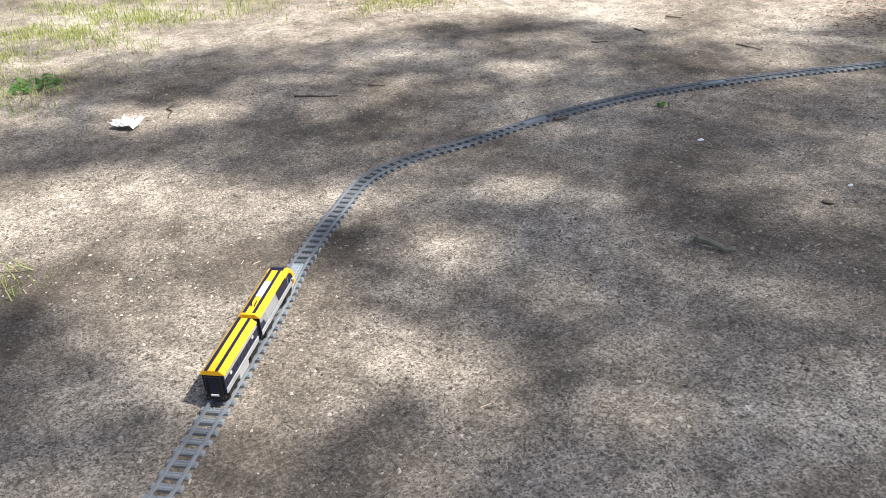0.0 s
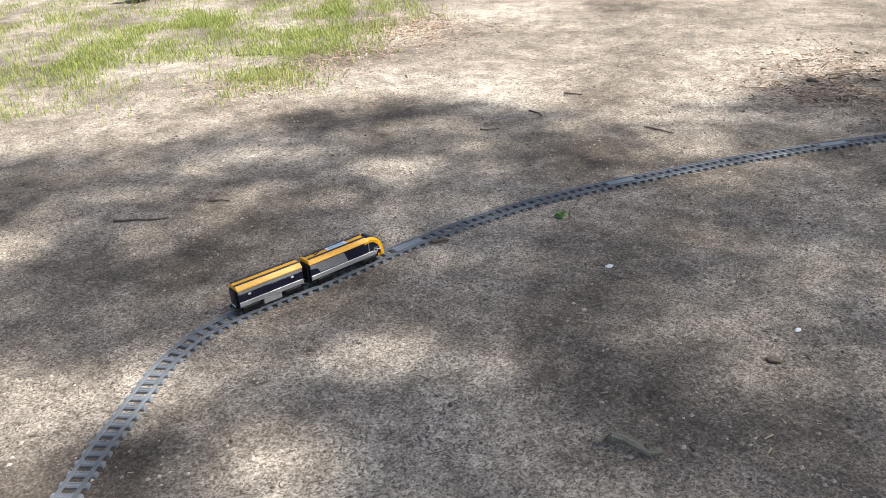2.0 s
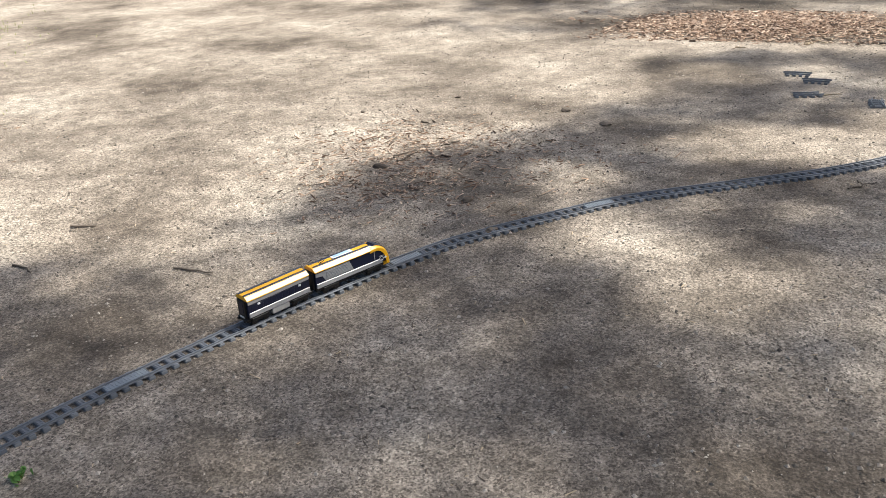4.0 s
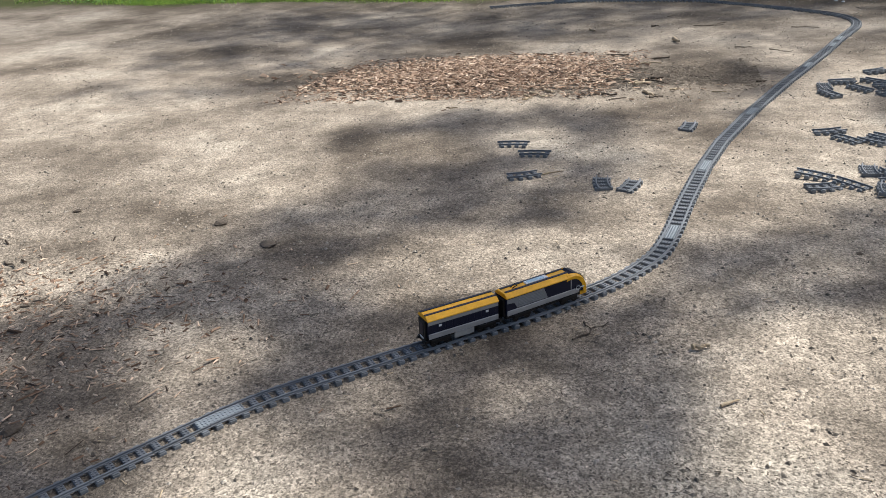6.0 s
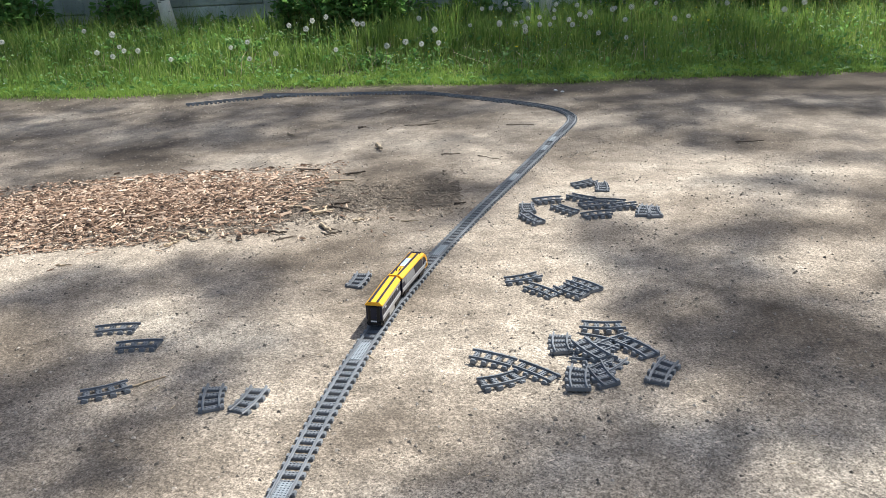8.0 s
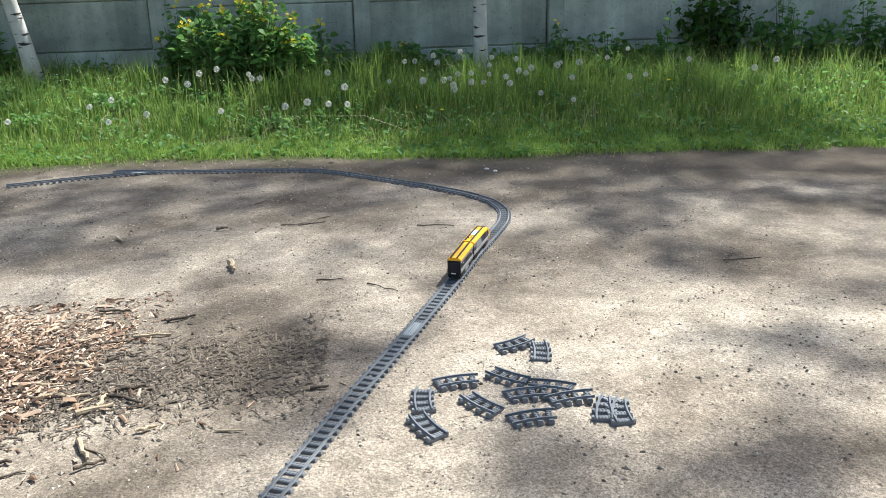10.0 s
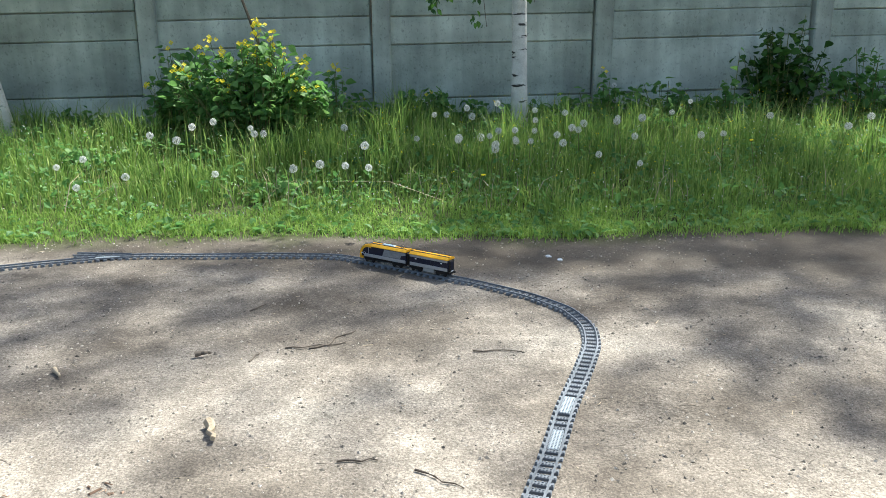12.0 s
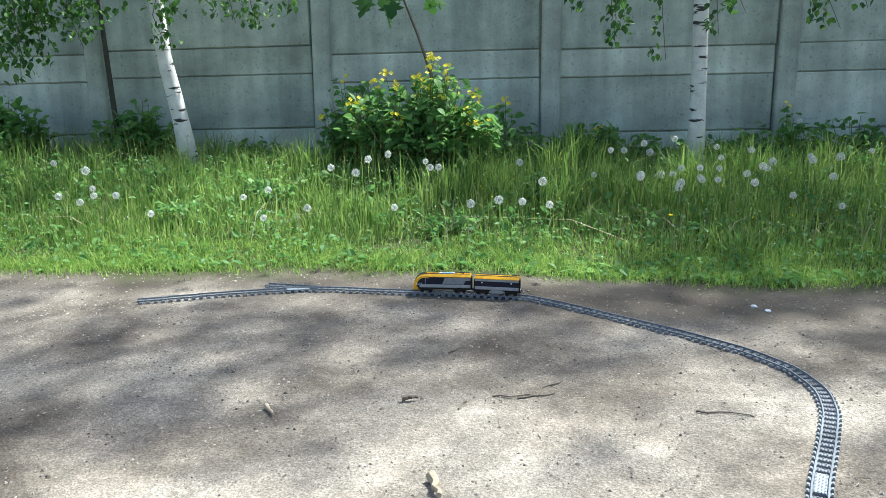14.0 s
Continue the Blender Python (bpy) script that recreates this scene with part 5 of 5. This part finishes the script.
# ---- litter ----
def twig(x0, y0, x1, y1, r0, k, mat=None, name="twig", label="dry brown twig lying on sand"):
    r = rng(800 + k)
    a, b = np.array((x0, y0)), np.array((x1, y1))
    pts, rad = [], []
    side = np.array((-(b - a)[1], (b - a)[0]))
    for i in range(6):
        f = i / 5
        p = a + (b - a) * f + side * float(r.normal(0, 0.05)) * (0 < i < 5)
        pts.append((p[0], p[1], float(height(p[0], p[1])) + r0 * (1.0 + 0.6 * float(r.uniform(0, 1)))))
        rad.append(r0 * (1 - 0.45 * f) * float(r.uniform(0.8, 1.15)))
    return tagged(link(name, tube(bmesh.new(), pts, rad, 7), mat or TWIG), label, name.replace("_", " "), "twigs" if name == "twig" else "")


def build_litter():
    k = 0
    rows = [(-1.44, 1.28, -1.34, 1.27), (-0.95, 1.48, -0.81, 1.50), (-1.50, -0.52, -1.40, -0.36), (-1.45, -0.20, -1.40, -0.14), (-1.56, -1.04, -1.73, -0.98), (-3.55, 0.77, -3.39, 0.93), (-1.53, 1.57, -1.45, 1.61),
            (-1.39, 0.97, -1.34, 1.03), (-0.86, 2.60, -0.81, 2.70), (-4.57, 2.53, -4.39, 2.58), (-0.81, 2.55, -0.80, 2.66), (-0.74, 2.78, -0.70, 2.86), (-0.95, 2.71, -0.98, 2.81), (-1.00, 3.06, -0.94, 3.03), (-4.41, 2.41, -4.20, 2.45)]
    rows2 = [(0.79, 2.85, 0.87, 2.95), (0.81, 2.94, 0.83, 2.91), (1.22, 7.14, 1.36, 7.15), (1.36, 7.15, 1.45, 7.29), (1.12, 7.03, 1.14, 7.11), (1.84, 7.08, 2.00, 7.06), (1.62, 6.33, 1.73, 6.24), (3.02, 6.46, 3.18, 6.47),
             (1.25, 5.72, 1.39, 5.73), (0.91, 5.30, 1.01, 5.21), (0.92, 5.55, 1.01, 5.50), (0.95, 6.05, 1.05, 6.07), (1.05, 7.51, 1.10, 7.58), (1.43, 6.38, 1.53, 6.38), (1.30, 7.13, 1.42, 7.18)]
    for q in rows + rows2:
        k += 1
        twig(*q, 0.0042 if k <= len(rows) else 0.0030, k)
    twig(0.36, -0.06, 0.46, 0.01, 0.012, 91, MOSSWOOD, name="stick", label="thick mossy grey-green broken stick on sand")
    twig(-0.64, 0.21, -0.62, 0.26, 0.007, 92, name="stick", label="short brown stick beside the track")
    twig(0.94, 7.08, 0.99, 7.09, 0.009, 93, name="bark_piece", label="small dark piece of bark on sand")
    twig(1.08, 6.59, 1.11, 6.49, 0.013, 94, PALEWOOD, "wood_piece", "pale split piece of wood on sand")
    twig(0.53, 7.00, 0.57, 6.94, 0.008, 95, PALEWOOD, "wood_piece", "small pale piece of wood on sand")
    twig(1.07, 2.85, 1.11, 2.86, 0.007, 96, PALEWOOD, "dry_leaf", "curled pale brown dry leaf on sand")
    twig(0.56, 4.02, 0.64, 4.07, 0.003, 98, PALEWOOD, "straw", "pale dry straw beside a loose track piece")
    twig(1.12, 2.62, 1.16, 2.65, 0.004, 97, PALEWOOD, "wood_piece", "thin pale wood splinter on sand")
    for j, (x, y, s) in enumerate([(-0.85, 2.48, 0.022), (-0.37, 2.3, 0.018), (-0.18, 2.10, 0.02), (-1.05, 3.5, 0.011), (-1.35, 3.1, 0.010), (-0.22, 3.31, 0.02), (-0.46, 3.46, 0.018), (1.55, 3.45, 0.009), (0.40, 0.45, 0.012)]):
        lump(x, y, s, 900 + j)
    paper(-1.555, -1.20, 0.065, 1)
    paper(-5.95, 1.42, 0.26, 2)
    paper(-6.12, 1.02, 0.21, 3)
    for j, (x, y, s) in enumerate([(2.30, 8.16, 0.012), (2.34, 8.10, 0.012), (-0.17, 0.5, 0.009), (0.36, 0.6, 0.007)]):
        lump(x, y, s, 950 + j, WHITE, "white_stone", "small white stone on sand")
    herb("weed", -0.50, 0.63, 0.02, 0.02, 0.018, 2, 410, "small green weed beside the toy track", "weed", 0, None, (0.010, 0.020))
    herb("weed", -2.4, -1.46, 0.12, 0.10, 0.05, 4, 409, "low dry weed on bare sand", "weed", 0, None, (0.02, 0.04))
    n = 2800
    r = rng(411)
    x, y = r.uniform(-3.0, 3.6, n), r.uniform(-2.0, 8.5, n)
    for cx, cy, rad, k in ((0.13, -0.01, 0.05, 90), (0.56, 7.89, 0.10, 140), (1.30, 5.74, 0.17, 420), (2.26, 6.62, 0.13, 150), (-0.78, 2.40, 0.22, 420), (-0.95, 2.85, 0.15, 160), (-0.20, 3.32, 0.06, 80), (-0.46, 3.46, 0.05, 60), (2.4, 7.9, 0.5, 260), (-2.4, -1.45, 0.2, 160)):
        x, y = np.r_[x, r.normal(cx, rad, k)], np.r_[y, r.normal(cy, rad * 0.6, k)]
    n = len(x)
    az, ln, w = r.uniform(0, math.tau, n), r.gamma(2, 0.007, n) + 0.006, r.uniform(0.0012, 0.003, n)
    m = 2600
    px, py = r.uniform(-3.0, 3.6, m), r.uniform(-2.0, 8.4, m)
    slivers(px, py, r.uniform(0, math.tau, m), r.gamma(2, 0.004, m) + 0.004, r.uniform(0.002, 0.005, m), PALEWOOD, "leaf_crumbs", "pale crumbs of dry leaf and wood on sand", "debris", 413)
    m = 26000
    cx, cy = r.uniform(-2.4, 1.6, m), -1.9 + 5.2 * r.uniform(0, 1, m) ** 1.3
    lump_like = np.sin(cx * 5.3 + 2 * np.sin(cy * 3.1)) * np.sin(cy * 4.7 + 1.5 * np.sin(cx * 4.1)) + r.normal(0, 0.6, m) > -0.35
    cx, cy = cx[lump_like], cy[lump_like]
    m = len(cx)
    slivers(cx, cy, r.uniform(0, math.tau, m), r.gamma(2, 0.0028, m) + 0.003, r.uniform(0.0020, 0.0045, m), TWIG, "humus_crumbs", "dark crumbs of humus and bark strewn on sand", "debris", 414)
    slivers(x, y, az, ln, w, TWIG, "debris", "fine twig bits and dry leaf crumbs on sand", "debris", 412)


def lump(x, y, s, seed, mat=None, name="soil_clod", label="dark clod of soil and bark on sand"):
    r = rng(seed)
    bm = bmesh.new()
    bmesh.ops.create_icosphere(bm, subdivisions=2, radius=s)
    for v in bm.verts:
        v.co *= 1 + 0.45 * noise.noise(v.co / s * 1.4 + Vector((seed, 0, 0)))
        v.co.z *= 0.45
        v.co.x *= 1.4
    ob = tagged(link(name, bm, mat or TWIG), label, name.replace("_", " "))
    ob.matrix_basis = pose(x, y, float(height(np.array(x), np.array(y))) + s * 0.2, 0, 0, float(r.uniform(0, 360)))


def paper(x, y, s, seed):
    bm = bmesh.new()
    bmesh.ops.create_grid(bm, x_segments=14, y_segments=14, size=s)
    for v in bm.verts:
        q = v.co / s
        n1, n2 = noise.noise(Vector((q.x * 1.6, q.y * 1.6, seed))), noise.noise(Vector((q.x * 4, q.y * 4, seed + 5)))
        v.co = Vector((q.x * (0.8 + 0.3 * n1), q.y * (0.62 + 0.3 * n2), 0.34 + 0.45 * n1 + 0.25 * n2)) * s
        v.co.z = max(v.co.z, 0.01 * s)
    bmesh.ops.solidify(bm, geom=bm.faces[:], thickness=0.001)
    ob = tagged(link("paper", bm, PAPER), "crumpled white paper lying on the ground", "paper")
    ob.matrix_basis = pose(x, y, float(height(np.array(x), np.array(y))), 0, 0, 40 * seed)


def slivers(x, y, az, ln, w, mat, name, label, category, seed, pile=None):
    """Little flat bits, each a bevelled wedge."""
    r = rng(seed)
    n = len(x)
    z = height(x, y) + (pile if pile is not None else 0) + 0.001
    c, s = np.cos(az), np.sin(az)
    tilt = r.normal(0, 0.25, n) * ln * 0.5
    ends = []
    for sx, sy, sz in ((-1, -1, 0), (1, -0.6, 0), (1, 0.6, 0), (-1, 1, 0), (-0.8, 0, 1), (0.8, 0, 1)):
        px, py = sx * ln / 2, sy * w / 2
        ends.append(np.stack([x + px * c - py * s, y + px * s + py * c, z + sz * w * 0.3 + np.abs(tilt) * 0.5 + tilt * 0.5 * sx], 1))
    v = np.stack(ends, 1).reshape(-1, 3).tolist()
    b = np.arange(n)[:, None] * 6
    q4 = np.concatenate([b + np.array(q) for q in ((0, 1, 5, 4), (2, 3, 4, 5), (0, 3, 2, 1))], 1).reshape(-1, 4).tolist()
    q3 = np.concatenate([b + np.array(q) for q in ((1, 2, 5), (3, 0, 4))], 1).reshape(-1, 3).tolist()
    tagged(heap(name, v, q4 + q3, mat), label, category, kind="stuff")


def build_chips():
    r = rng(55)
    n = 21000
    u, v = np.clip(r.normal(0, 0.42, (2, n)), -0.85, 0.85) + r.normal(0, 0.05, (2, n))
    x, y = -0.02 + u * 0.95 + v * 0.12, 5.64 + v * 0.60 + u * 0.12
    n2 = 1000
    x1, y1 = r.normal(0.05, 0.50, n2), 5.60 + r.normal(0, 0.20, n2)
    x, y = np.r_[x, x1], np.r_[y, y1]
    k = len(x)
    ln = 0.005 + r.gamma(2.0, 0.0065, k)
    ln[n:] = 0.015 + r.gamma(2.0, 0.010, n2)
    d = np.exp(-((x + 0.02) / 0.7) ** 2 - ((y - 5.62) / 0.38) ** 2)
    slivers(x, y, r.uniform(0, math.tau, k), ln, 0.003 + r.gamma(2.0, 0.0018, k) * (1 + (ln > 0.03)), CHIP, "bark_mulch", "heap of light brown bark chips and shavings", "bark chips", 56, 0.045 * d * r.uniform(0, 1, k))
    # dark rotted chips round the heap's rim, and older strewn strips beside it
    m = 5200
    a = r.uniform(0, math.tau, m)
    q = 1.0 + r.normal(0, 0.16, m)
    x2, y2 = 0.02 + 0.85 * q * np.cos(a), 5.60 + 0.36 * q * np.sin(a)
    m2 = 2600
    x3, y3 = r.uniform(0.75, 1.5, m2), 5.62 + r.normal(0, 0.13, m2)
    x2, y2 = np.r_[x2, x3], np.r_[y2, y3 + 0.16 * (x3 - 0.9)]
    k = len(x2)
    slivers(x2, y2, r.uniform(0, math.tau, k), 0.006 + r.gamma(2.0, 0.006, k), 0.003 + r.gamma(2.0, 0.0012, k), TWIG, "rotted_mulch", "dark rotted bark crumbs round the chip heap", "bark chips", 57, 0.004 * r.uniform(0, 1, k))
    # reddish leaf and bark litter strewn on the sand
    px, py = [], []
    for cx, cy, sx, sy, count in ((-3.4, 1.9, 0.25, 0.22, 1500), (-3.0, 1.2, 0.2, 0.45, 1300), (-2.85, 0.65, 0.2, 0.2, 600), (-0.75, 2.35, 0.24, 0.16, 900), (-0.6, 2.8, 0.30, 0.2, 800), (-0.95, 2.75, 0.2, 0.2, 500)):
        px.append(r.normal(cx, sx, count)), py.append(r.normal(cy, sy, count))
    px, py = np.concatenate(px), np.concatenate(py)
    k = len(px)
    slivers(px, py, r.uniform(0, math.tau, k), 0.006 + r.gamma(2.0, 0.006, k), 0.003 + r.gamma(2.0, 0.0015, k), CHIP, "leaf_litter", "reddish brown bark and leaf litter on sand", "leaf litter", 58)
    for j, q in enumerate([(0.358, 5.242, 0.444, 5.159), (0.407, 5.347, 0.470, 5.237), (0.336, 5.186, 0.383, 5.151), (0.342, 5.090, 0.379, 5.130), (0.919, 5.299, 0.966, 5.214), (0.869, 5.429, 0.953, 5.471), (0.778, 5.724, 0.827, 5.706)]):
        twig(*q, 0.008, 660 + j, PALEWOOD, "wood_splinter", "pale split wood piece beside the bark chips")
    for j, q in enumerate([(0.947, 5.174, 1.011, 5.207), (0.891, 5.538, 1.018, 5.484), (0.616, 5.557, 0.754, 5.516), (0.963, 6.030, 1.050, 6.065), (0.716, 6.141, 0.819, 6.136), (0.274, 6.203, 0.369, 6.166)]):
        twig(*q, 0.006, 670 + j, TWIG, "wood_splinter", "dark dry twig on the bark chips")
    for j in range(40):
        a = float(r.normal(0.3, 0.6))
        px, py, q = float(r.normal(0.45, 0.48)), float(r.normal(5.53, 0.24)), float(r.uniform(0.04, 0.14))
        twig(px, py, px + q * math.cos(a), py + q * math.sin(a), float(r.uniform(0.003, 0.008)), 600 + j, PALEWOOD if j % 2 == 0 else TWIG, "wood_splinter", "pale wood splinter on the bark chips" if j % 2 == 0 else "dark dry twig on the bark chips")


# ---- build ----
build_ground()
build_fence()
build_birches()
build_shade_trees()
build_verge()
build_short_verge()
build_stalks()
build_side_grass()
build_herbs()
build_maple()
build_dandelions()
build_track()
build_loose_track()
build_chips()
build_litter()
build_pebbles()
COACH = coach()
LOCO = locomotive()

# seconds and metres of track passed by the train's nose
RUN = [(0, 1.245), (0.9, 1.81), (1.5, 2.21), (3, 3.43), (3.6, 4.0), (5.8, 5.97), (6.5, 6.54), (7.5, 7.415), (8.0, 7.925), (9, 8.985), (10.2, 10.29), (11.3, 11.37), (12, 11.83), (12.5, 12.07), (13, 12.28), (13.5, 12.385), (14, 12.47)]


def on_track(front, back):
    """A car's pose from the places of its two bogies."""
    ax, ay, _ = at_track(back)
    bx, by, _ = at_track(front)
    x, y = (ax + bx) / 2, (ay + by) / 2
    return pose(x, y, float(height(np.array(x), np.array(y))) + 0.005, 0, 0, math.degrees(math.atan2(by - ay, bx - ax)))


def motions():
    ts = np.array([q[0] for q in RUN])
    ss = np.array([q[1] for q in RUN])
    loco, car = [], []
    for k in range(57):
        t = 0.25 * k
        s = float(np.interp(t, ts, ss))
        loco.append((t, on_track(s - 0.130 + 0.075, s - 0.130 - 0.075)))
        car.append((t, on_track(s - 0.376 + 0.064, s - 0.376 - 0.064)))
    walk(LOCO, loco)
    walk(COACH, car)


motions()
